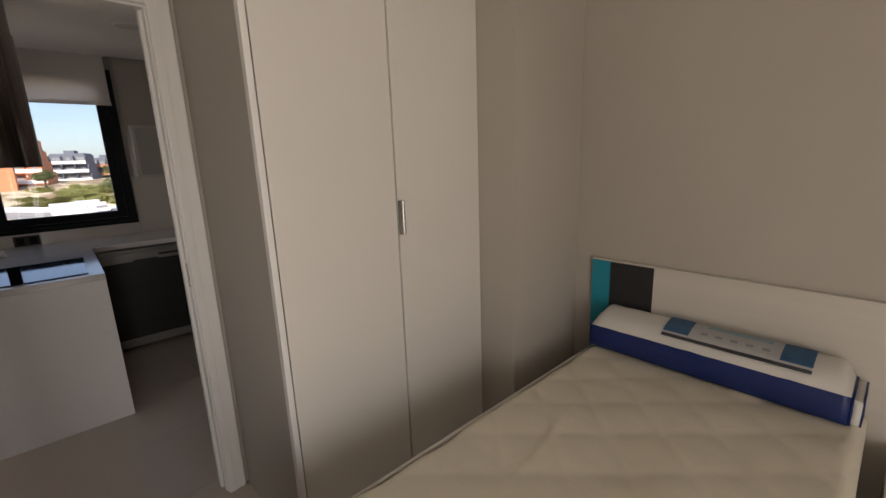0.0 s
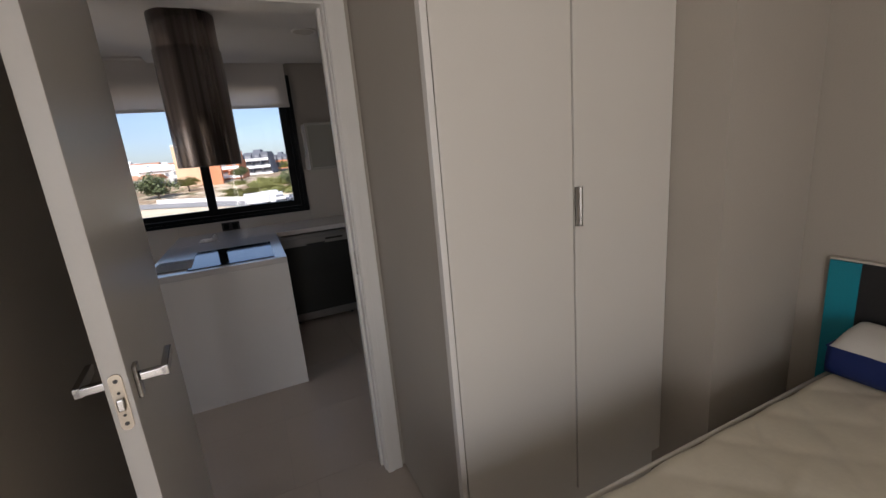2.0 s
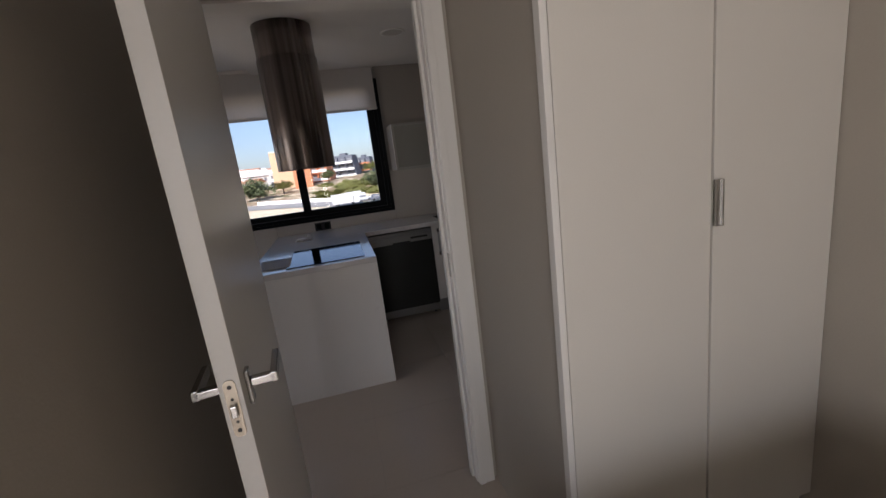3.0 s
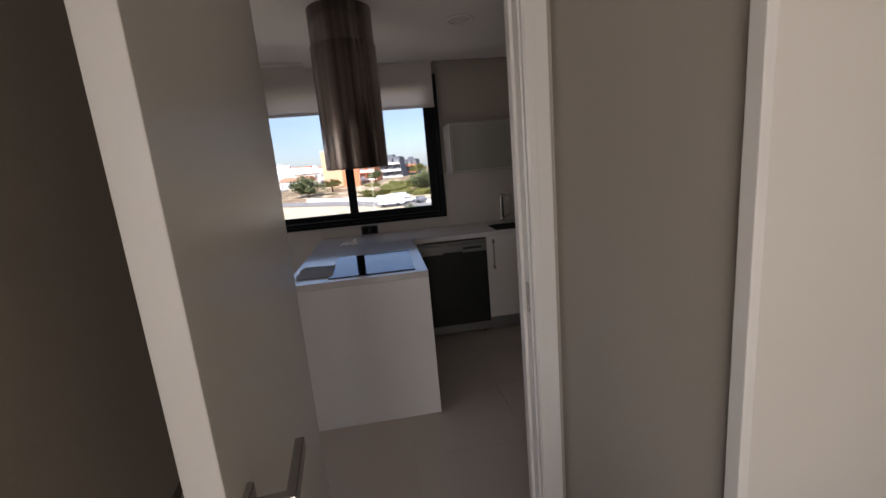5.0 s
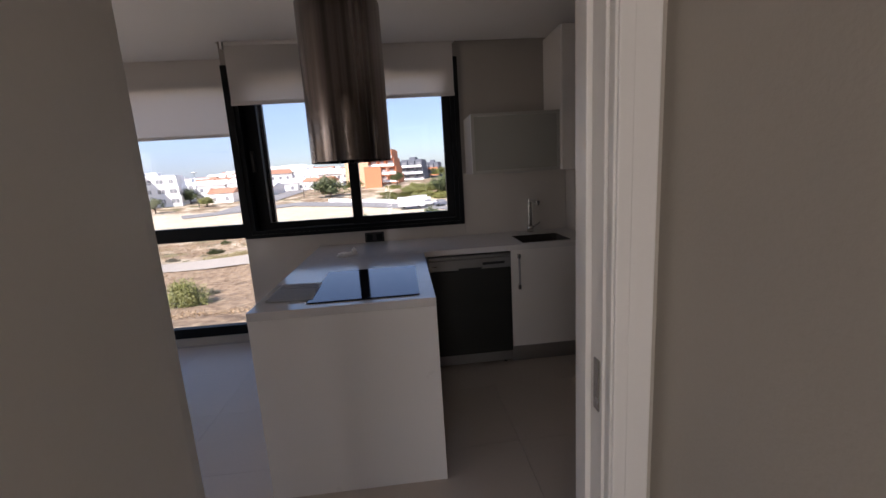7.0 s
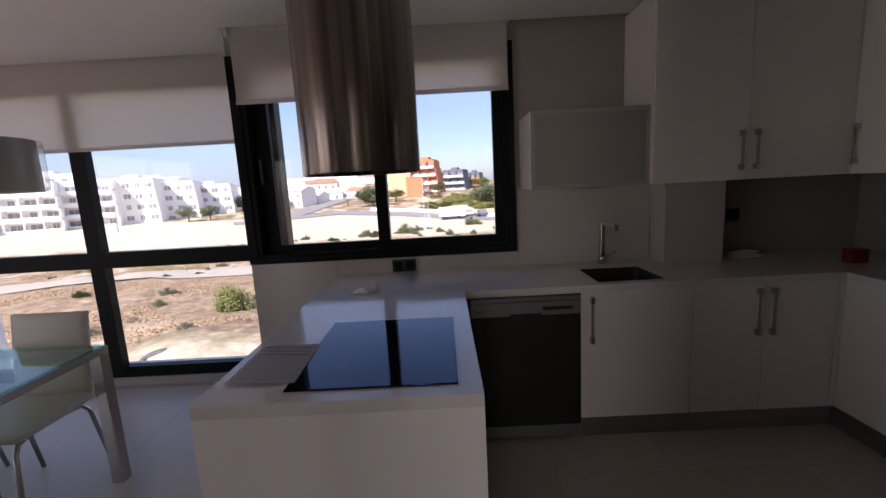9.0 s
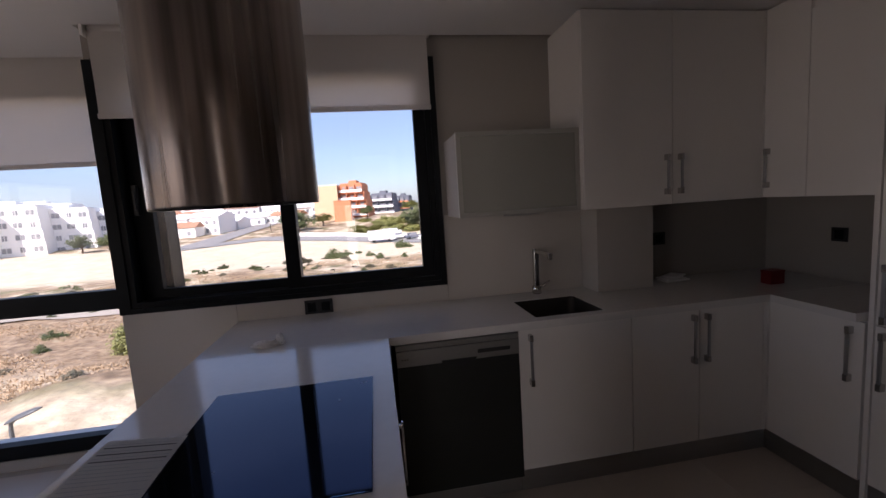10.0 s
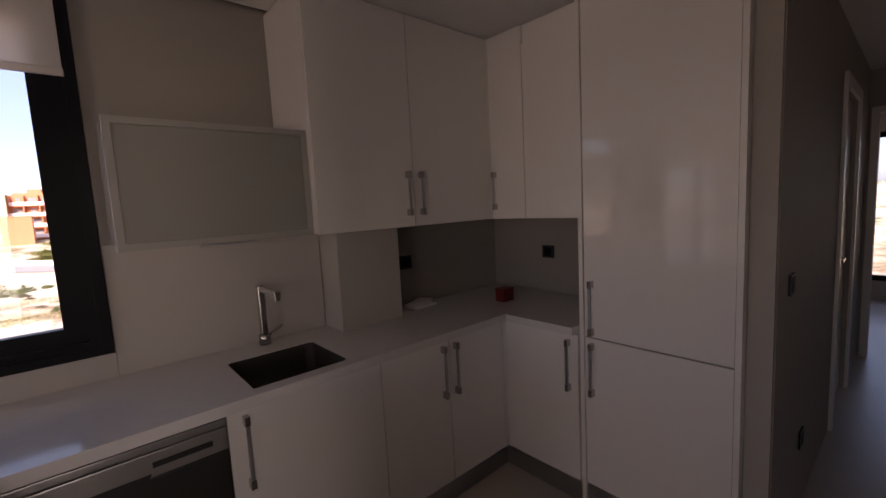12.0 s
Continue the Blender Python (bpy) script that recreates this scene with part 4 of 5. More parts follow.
gl = thing("glass_wall_cabinet", (1.03, 4.58, WB), "low wall cabinet with a satin glass flap in an aluminium frame", "cabinet", "wall cabinets")
part("body", boxes([(0.70, 0.718, 4.438, 4.766, WB, 1.825), (1.338, 1.356, 4.438, 4.766, WB, 1.825), (0.7185, 1.3375, 4.438, 4.766, WB, 1.42), (0.7185, 1.3375, 4.438, 4.766, 1.808, 1.825), (0.7185, 1.3375, 4.75, 4.766, 1.4205, 1.8075)], 0.001), GLOSS, gl)
flap = part("flap_frame", slab([0.70, 0.722, 1.334, 1.356], [WB - 0.003, WB + 0.02, 1.806, 1.828], lambda u, v: not inside(u, v, [(0.722, 1.334, WB + 0.02, 1.806)]), 4.416, 4.436, "y"), FRAME_GREY, gl, "thin satin grey flap frame")
part("glass", block(0.7225, 1.3335, 4.42, 4.428, WB + 0.0205, 1.8055), FROST, flap, "grey satin glass")
part("flap_grip", boxes([(0.93, 1.12, 4.404, 4.416, WB - 0.008, WB - 0.002)], 0.001), ALU, gl)

sink = thing("kitchen_sink", (1.2, 4.43, 0.75), "undermounted dark steel rectangular sink with round corners", "sink")
bm = bmesh.new()


def rounded(x0, x1, y0, y1, r, z, n=6):
    out = []
    for cx, cy, a0 in ((x1 - r, y1 - r, 0), (x0 + r, y1 - r, 90), (x0 + r, y0 + r, 180), (x1 - r, y0 + r, 270)):
        for k in range(n + 1):
            a = radians(a0 + 90 * k / n)
            out.append((cx + r * math.cos(a), cy + r * math.sin(a), z))
    return out


levels = [[bm.verts.new(p) for p in rounded(1.005 - o, 1.368 + o, 4.222 - o, 4.565 + o, rr, z)] for o, rr, z in ((0.0005, 0.03, CT - 0.002), (-0.004, 0.04, CT - 0.012), (-0.008, 0.045, 0.78), (-0.03, 0.04, 0.752))]
for a, b in zip(levels, levels[1:]):
    for k in range(len(a)):
        bm.faces.new((a[k], a[(k + 1) % len(a)], b[(k + 1) % len(a)], b[k])).smooth = True
bm.faces.new(levels[-1])
bmesh.ops.recalc_face_normals(bm, faces=bm.faces[:])
bmesh.ops.reverse_faces(bm, faces=bm.faces[:])
part("basin", bm, SINK_STEEL, sink)
part("drain", lathe((1.187, 4.47), [(0.0, 0.758), (0.035, 0.758), (0.04, 0.754)], 24), CHROME, sink)

tap = thing("kitchen_tap", (1.205, 4.70, CT), "tall square chrome kitchen mixer tap", "tap")
part("base", lathe((1.205, 4.70), [(0.0, CT), (0.026, CT), (0.026, CT + 0.045), (0.02, CT + 0.05), (0.0, CT + 0.05)], 24), CHROME, tap)
part("riser", block(1.19, 1.22, 4.685, 4.715, CT + 0.05, CT + 0.272, 0.004), CHROME, tap)
part("spout", boxes([(1.192, 1.218, 4.48, 4.6845, CT + 0.25, CT + 0.27), (1.194, 1.216, 4.482, 4.505, CT + 0.232, CT + 0.2495)], 0.003), CHROME, tap)
part("lever", tube([(1.222, 4.70, CT + 0.035), (1.25, 4.695, CT + 0.05), (1.285, 4.69, CT + 0.075)], [0.008, 0.006, 0.005], 10), CHROME, tap)

hood = thing("cooker_hood", (-0.05, 3.43, 1.515), "cylindrical brushed steel island cooker hood hanging from the ceiling", "cooker hood")
HC = (-0.05, 3.43)
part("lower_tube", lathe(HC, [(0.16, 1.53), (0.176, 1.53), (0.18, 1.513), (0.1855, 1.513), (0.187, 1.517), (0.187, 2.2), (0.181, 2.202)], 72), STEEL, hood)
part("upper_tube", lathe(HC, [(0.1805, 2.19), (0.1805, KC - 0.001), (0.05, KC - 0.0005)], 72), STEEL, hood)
part("filter_plate", lathe(HC, [(0.0, 1.555), (0.165, 1.55), (0.178, 1.54)], 48), BLACK, hood, "dark filter plate inside the rim")
part("rim_seal", lathe(HC, [(0.1795, 1.512), (0.186, 1.5115), (0.1862, 1.5135)], 72), BLACK, hood)


def socket(x, z, w, label, axis="y", plane=4.769, double=True, category="socket"):
    s = thing("wall_socket" if category == "socket" else "light_switch", (x, plane, z) if axis == "y" else (plane, x, z), label, category, "black wall sockets")

    def flat(u0, u1, d0, d1, z0, z1, bev=0.001):
        return block(u0, u1, plane - d1, plane - d0, z0, z1, bev) if axis == "y" else block(plane - d1, plane - d0, u0, u1, z0, z1, bev)
    part("plate", flat(x - w / 2, x + w / 2, 0.0005, 0.009, z - 0.04, z + 0.04, 0.002), BLACK, s)
    for k in ((-0.25, 0.25) if double else (0,)):
        c = x + k * w
        part("insert", flat(c - 0.024, c + 0.024, 0.0092, 0.0115, z - 0.027, z + 0.027, 0.002), ANTHRACITE, s)
    return s


socket(-0.078, 0.945, 0.155, "black double socket just above the worktop", plane=4.757)
socket(2.062, 1.166, 0.085, "black socket on the splashback", plane=4.757, double=False)
socket(4.30, 1.162, 0.085, "black socket on the splashback near the tall cupboard", axis="x", plane=2.867, double=False)
socket(2.61, 1.13, 0.085, "black light switch on the corridor wall", plane=3.049, double=False, category="switch")
socket(2.95, 0.37, 0.085, "black socket low on the corridor wall", plane=3.049, double=False)

# small things on the worktop
leaf_paper = thing("instruction_sheet", (-0.37, 3.38, CT), "printed instruction sheet lying across the worktop edge of the hob", "paper")
bm = bmesh.new()
SA, SB, SC, SD = Vector((-0.478, 3.222, 0)), Vector((-0.262, 3.206, 0)), Vector((-0.272, 3.505, 0)), Vector((-0.482, 3.535, 0))


def on_sheet(u, v, lift=0.0):
    p = (SA * (1 - u) + SB * u) * (1 - v) + (SD * (1 - u) + SC * u) * v
    return (p.x, p.y, CT + 0.0075 + 0.0015 * math.sin(v * 3.1) + lift)


rows = [[bm.verts.new(on_sheet(i / 8, j / 12)) for i in range(9)] for j in range(13)]
for j in range(12):
    for i in range(8):
        bm.faces.new((rows[j][i], rows[j][i + 1], rows[j + 1][i + 1], rows[j + 1][i])).smooth = True
bmesh.ops.solidify(bm, geom=bm.faces[:], thickness=0.0004)
bmesh.ops.recalc_face_normals(bm, faces=bm.faces[:])
sheet = part("sheet", bm, PAPER, leaf_paper)
for k in range(18):
    v = 0.06 + 0.05 * k
    bm = bmesh.new()
    u1 = 0.94 if k % 5 else 0.6
    thick = 0.016 if k > 11 and k % 2 == 0 else 0.007
    bm.faces.new([bm.verts.new(on_sheet(*q, 0.0012)) for q in ((0.06, v), (u1, v), (u1, v + thick), (0.06, v + thick))])
    part("printed_line", bm, INK if k > 11 and k % 2 == 0 else PALE_PRINT, sheet)


def crumpled(name, at, size, mat, label, category, seed):
    bm = bmesh.new()
    bmesh.ops.create_icosphere(bm, subdivisions=3, radius=1)
    for v in bm.verts:
        k = 1 + 0.55 * noise.noise(v.co * 2.3 + Vector((seed, 0, 0)))
        v.co = Vector((v.co.x * size[0] * k, v.co.y * size[1] * k, max(0.0, (v.co.z + 0.55) * size[2] * k)))
    bmesh.ops.translate(bm, verts=bm.verts[:], vec=at)
    return solid_thing(name, bm, mat, label, category, at=at)


crumpled("paper_tissue", (-0.25, 4.235, CT), (0.05, 0.03, 0.017), PAPER, "crumpled white tissue on the worktop", "tissue", 3.0)
crumpled("paper_tissue", (-0.19, 4.255, CT), (0.018, 0.012, 0.028), PAPER, "small crumpled white paper on the worktop", "tissue", 5.0)
booklets = thing("paper_bundle", (2.09, 4.67, CT), "loose stack of white leaflets on the worktop", "papers")
for k, (dx, dy, turn) in enumerate(((0, 0, 6), (0.012, -0.01, -9), (-0.01, 0.008, 18), (0.02, 0.01, 30))):
    bm = block(-0.07, 0.07, -0.045, 0.045, 0, 0.008, 0.001)
    bmesh.ops.rotate(bm, verts=bm.verts[:], cent=(0, 0, 0), matrix=Matrix.Rotation(radians(turn), 3, "Z"))
    bmesh.ops.translate(bm, verts=bm.verts[:], vec=(2.09 + dx, 4.67 + dy, CT + 0.0005 + 0.0085 * k))
    part("leaflet", bm, PAPER, booklets)
redbox = thing("red_box", (2.50, 4.36, CT), "small red cardboard box on the worktop corner", "box")
part("box_body", block(2.455, 2.545, 4.335, 4.40, CT + 0.0005, CT + 0.066, 0.002), RED, redbox)
part("lid", block(2.453, 2.547, 4.333, 4.402, CT + 0.0662, CT + 0.078, 0.002), RED, redbox)

lamp = thing("ceiling_spot", (0.70, 3.66, KC), "round white recessed ceiling light, switched off", "ceiling light")
part("ring", lathe((0.70, 3.66), [(0.088, KC - 0.001), (0.09, KC - 0.006), (0.076, KC - 0.009), (0.072, KC - 0.003)], 40), WOODWORK, lamp)
part("diffuser", lathe((0.70, 3.66), [(0.0, KC - 0.0045), (0.072, KC - 0.004)], 40), PILLOW, lamp)

# corridor door
cdoor = thing("corridor_door", (4.0, 3.1, 0), "white flush corridor door standing ajar in its frame", "door", kind="structure")
part("architrave", boxes([(3.92, 3.988, 3.03, 3.049, 0, 2.12)], 0.002), WOODWORK, cdoor)
part("architrave", boxes([(4.722, 4.79, 3.03, 3.049, 0, 2.12)], 0.002), WOODWORK, cdoor)
part("architrave", boxes([(3.988, 4.722, 3.03, 3.049, 2.052, 2.12)], 0.002), WOODWORK, cdoor)
part("leaf", block(3.992, 4.718, 3.075, 3.115, 0.008, 2.045, 0.002), WOODWORK, cdoor)
part("lever_handle", boxes([(4.06, 4.08, 3.03, 3.074, 1.02, 1.04), (4.06, 4.18, 3.026, 3.036, 1.02, 1.04)], 0.002), CHROME, cdoor)
end_frame = thing("door_frame", (5.65, 2.64, 0), "white lacquered door lining at the end of the corridor", "door frame", kind="structure")
part("architrave", boxes([(5.58, 5.599, 2.25, 2.30, 0, 2.1)], 0.002), WOODWORK, end_frame)
part("architrave", boxes([(5.58, 5.599, 2.98, 3.03, 0, 2.1)], 0.002), WOODWORK, end_frame)
part("architrave", boxes([(5.58, 5.599, 2.30, 2.98, 2.05, 2.1)], 0.002), WOODWORK, end_frame)

# ---- dining corner ----
TX0, TX1, TY0, TY1 = -3.05, -1.555, 3.27, 4.085
table = thing("dining_table", ((TX0 + TX1) / 2, (TY0 + TY1) / 2, 0), "glass-topped dining table on a square steel frame", "table")
part("glass_top", block(TX0 + 0.004, TX1 - 0.004, TY0 + 0.004, TY1 - 0.004, 0.742, 0.752, 0.002), TABLE_GLASS, table, "greenish clear glass top")
part("frame_rail", boxes([(TX0, TX1, TY0, TY0 + 0.035, 0.705, 0.7415)], 0.003), CHROME, table)
part("frame_rail", boxes([(TX0, TX1, TY1 - 0.035, TY1, 0.705, 0.7415)], 0.003), CHROME, table)
part("frame_rail", boxes([(TX0, TX0 + 0.035, TY0 + 0.036, TY1 - 0.036, 0.705, 0.7415)], 0.003), CHROME, table)
part("frame_rail", boxes([(TX1 - 0.035, TX1, TY0 + 0.036, TY1 - 0.036, 0.705, 0.7415)], 0.003), CHROME, table)
for x in (TX0 + 0.03, TX1 - 0.03):
    for y in (TY0 + 0.03, TY1 - 0.03):
        part("leg", tube([(x, y, 0.0), (x, y, 0.704)], 0.029, square=True), CHROME, table)

chair = thing("dining_chair", (0, 0, 0), "cream leatherette dining chair with bent chrome legs", "chair", "chairs round the table")


def cushion(x0, x1, y0, y1, thick, height, name, bend):
    bm = bmesh.new()
    n = 12
    rows_ = []
    for i in range(n + 1):
        row = []
        for j in range(n + 1):
            u, v = i / n, j / n
            x, y = x0 + (x1 - x0) * u, y0 + (y1 - y0) * v
            e = min(1, 8 * min(u, 1 - u)) ** 0.5 * min(1, 8 * min(v, 1 - v)) ** 0.5
            row.append((x, y, height + bend(u, v), thick * (0.45 + 0.55 * e)))
        rows_.append(row)
    up = [[bm.verts.new((x, y, z + t / 2)) for x, y, z, t in r] for r in rows_]
    dn = [[bm.verts.new((x, y, z - t / 2)) for x, y, z, t in r] for r in rows_]
    for i in range(n):
        for j in range(n):
            bm.faces.new((up[i][j], up[i + 1][j], up[i + 1][j + 1], up[i][j + 1])).smooth = True
            bm.faces.new((dn[i][j], dn[i][j + 1], dn[i + 1][j + 1], dn[i + 1][j])).smooth = True
    edge = [(i, 0) for i in range(n)] + [(n, j) for j in range(n)] + [(i, n) for i in range(n, 0, -1)] + [(0, j) for j in range(n, 0, -1)]
    for k in range(len(edge)):
        (a, b), (c, e) = edge[k], edge[(k + 1) % len(edge)]
        bm.faces.new((up[a][b], dn[a][b], dn[c][e], up[c][e])).smooth = True
    bmesh.ops.recalc_face_normals(bm, faces=bm.faces[:])
    return bm


# local axes: the sitter looks along -y
part("seat", cushion(-0.21, 0.21, -0.22, 0.22, 0.05, 0.45, "seat", lambda u, v: -0.012 * math.sin(math.pi * v) - 0.03 * max(0, 0.2 - v)), LEATHER, chair)
bm = cushion(-0.205, 0.205, 0.0, 0.44, 0.035, 0.0, "back", lambda u, v: 0.02 * math.sin(math.pi * u))
bmesh.ops.rotate(bm, verts=bm.verts[:], cent=(0, 0, 0), matrix=Matrix.Rotation(radians(82), 3, "X"))
bmesh.ops.translate(bm, verts=bm.verts[:], vec=(0, 0.2, 0.46))
part("backrest", bm, LEATHER, chair)
for s in (-1, 1):
    part("leg", tube([(s * 0.17, -0.12, 0.42), (s * 0.185, -0.19, 0.41), (s * 0.19, -0.215, 0.37), (s * 0.195, -0.245, 0.0)], 0.011, 10), CHROME, chair)
    part("leg", tube([(s * 0.17, 0.05, 0.42), (s * 0.185, 0.14, 0.415), (s * 0.19, 0.18, 0.37), (s * 0.2, 0.25, 0.0)], 0.011, 10), CHROME, chair)
    part("seat_rail", tube([(s * 0.17, -0.12, 0.42), (s * 0.17, 0.05, 0.42)], 0.011, 10), CHROME, chair)
chair.location = (-1.94, 3.945, 0)
for x, y, a in ((-2.56, 3.96, 2), (-1.96, 3.42, 180), (-2.58, 3.4, 176)):
    copy_thing(chair, pose(x, y, 0, 0, 0, a))

pendant = thing("pendant_lamp", (-1.98, 3.98, 1.53), "grey drum pendant lamp above the dining table, switched off", "lamp")
part("shade", lathe((-1.98, 3.98), [(0.262, 1.532), (0.266, 1.532), (0.266, 1.775), (0.262, 1.775), (0.262, 1.534)], 64), SHADE, pendant)
outer = part("outer_veil", lathe((-1.98, 3.98), [(0.29, 1.534), (0.29, 1.772)], 64), glass_material("clear veil", (0.8, 0.8, 0.8)), pendant, "clear outer veil")
part("spider", boxes([(-2.24, -1.72, 3.976, 3.984, 1.74, 1.746), (-2.007, -1.976, 3.72, 4.24, 1.7465, 1.752)]), CHROME, pendant)
part("socket", tube([(-1.98, 3.98, 1.68), (-1.98, 3.98, 1.80)], 0.02), WOODWORK, pendant)
part("cable", tube([(-1.98, 3.98, 1.80), (-2.008, 3.975, 1.95), (-1.975, 3.985, 2.1), (-1.98, 3.98, LC - 0.02)], 0.004, 8), CHROME, pendant)
part("ceiling_rose", lathe((-1.98, 3.98), [(0.0, LC - 0.03), (0.05, LC - 0.025), (0.055, LC - 0.001)], 32), CHROME, pendant)

# ---- outside ----
GZ = -8.0


def height(x, y):
    """Flat waste ground near the house, rising gently to the far streets."""
    d = math.hypot(x, y)
    k = min(1, max(0, (d - 95) / 85))
    k = k * k * (3 - 2 * k)
    right = min(1, max(0, (x + 55) / 50))
    far = min(1, max(0, (d - 175) / 500))
    h = GZ + k * (3.4 + 2.2 * right) + far * 3.0
    rise = min(1, max(0, (d - 160) / 110))
    h += 6.5 * math.exp(-((math.degrees(math.atan2(x, y)) + 15.5) / 7.5) ** 2) * rise * rise * (3 - 2 * rise)
    if 25 < d < 80:
        h += min(1, (80 - d) / 15) * (0.9 * noise.noise((x * 0.06, y * 0.06, 2)) * min(1, (d - 25) / 15) + 0.3 * noise.noise((x * 0.25, y * 0.25, 5)))
    h += 1.1 * math.exp(-((x + 14.5) ** 2 + (y - 26) ** 2) / 30)
    return h


bm = bmesh.new()
radii = [0, 6, 12, 16, 20, 24, 28, 32, 36, 40, 45, 50, 55, 60, 66, 72, 78, 84, 90, 96, 103, 110, 118, 126, 135, 145, 155, 165, 175, 190, 210, 240, 290, 380, 520, 800, 1400, 2600, 4500]
ANG = 200
prev = None
centre = bm.verts.new((0, 0, GZ))
for r in radii[1:]:
    ring = []
    for k in range(ANG):
        a = 2 * math.pi * k / ANG
        x, y = r * math.sin(a), r * math.cos(a)
        ring.append(bm.verts.new((x, y, height(x, y) if y > 0 else GZ + min(1, max(0, (r - 95) / 85)) * 3)))
    for k in range(ANG):
        if prev is None:
            bm.faces.new((centre, ring[k], ring[(k + 1) % ANG]))
        else:
            bm.faces.new((prev[k], ring[k], ring[(k + 1) % ANG], prev[(k + 1) % ANG])).smooth = True
    prev = ring
bmesh.ops.recalc_face_normals(bm, faces=bm.faces[:])
structure("ground", bm, GROUND, "dry sandy waste ground with brown scrub")
structure("apartment_base", block(-5.3, 8.2, -2.1, 5.3, GZ - 0.5, -0.16), RENDER_WHITE, "lower storeys of the house")


def polar(azimuth, d):
    a = radians(azimuth)
    return 0.2 + d * math.sin(a), 2.2 + d * math.cos(a)


def ribbon(name, pts, width, mat, label, lift=0.12):
    bm = bmesh.new()
    prev = None
    fine_pts = []
    for (ax, ay), (bx, by) in zip(pts, pts[1:]):
        k = max(2, int(math.hypot(bx - ax, by - ay) / 3))
        fine_pts += [Vector((ax + (bx - ax) * i / k, ay + (by - ay) * i / k)) for i in range(k)]
    fine_pts.append(Vector(pts[-1]))
    for i, p in enumerate(fine_pts):
        w = (fine_pts[min(i + 1, len(fine_pts) - 1)] - fine_pts[max(i - 1, 0)]).normalized()
        n = Vector((-w.y, w.x)) * width / 2
        row = [bm.verts.new((*q, height(*q) + lift)) for q in (p + n, p - n)]
        if prev:
            bm.faces.new((prev[0], row[0], row[1], prev[1]))
        prev = row
    bmesh.ops.recalc_face_normals(bm, faces=bm.faces[:])
    return structure(name, bm, mat, label)


ribbon("road_near", [polar(-60, 80), polar(-35, 62), polar(-15, 53), polar(0, 51), polar(14, 53)], 6.0, TRACK, "pale sandy track below the house")
ribbon("road_far", [polar(-27, 128), polar(-14, 132), polar(-5, 118), polar(3, 106), polar(14, 96)], 7.0, ASPHALT, "pale street along the far side of the field", 0.14)
ribbon("road_hill", [polar(-22, 128), polar(-16, 160), polar(-11, 205)], 9.0, ASPHALT, "street climbing towards the houses", 0.2)

# white boundary wall along the far street
bm = bmesh.new()
for a0, a1, d0, d1 in ((-10, -9, 130, 129), (-9, -3, 129, 120), (-3, 1.2, 120, 113), (1.8, 8, 112, 103)):
    (ax, ay), (bx, by) = polar(a0, d0), polar(a1, d1)
    n = Vector((by - ay, ax - bx)).normalized() * 0.15
    za, zb = height(ax, ay) - 0.5, height(bx, by) - 0.5
    v = [bm.verts.new(p) for p in ((ax + n.x, ay + n.y, za), (bx + n.x, by + n.y, zb), (bx - n.x, by - n.y, zb), (ax - n.x, ay - n.y, za),
                                   (ax + n.x, ay + n.y, za + 1.5), (bx + n.x, by + n.y, zb + 1.5), (bx - n.x, by - n.y, zb + 1.5), (ax - n.x, ay - n.y, za + 1.5))]
    for q in ((0, 1, 5, 4), (1, 2, 6, 5), (2, 3, 7, 6), (3, 0, 4, 7), (4, 5, 6, 7)):
        bm.faces.new([v[i] for i in q])
bmesh.ops.recalc_face_normals(bm, faces=bm.faces[:])
solid_thing("boundary_wall", bm, RENDER_WHITE, "low white boundary wall along the far street", "wall", kind="structure")


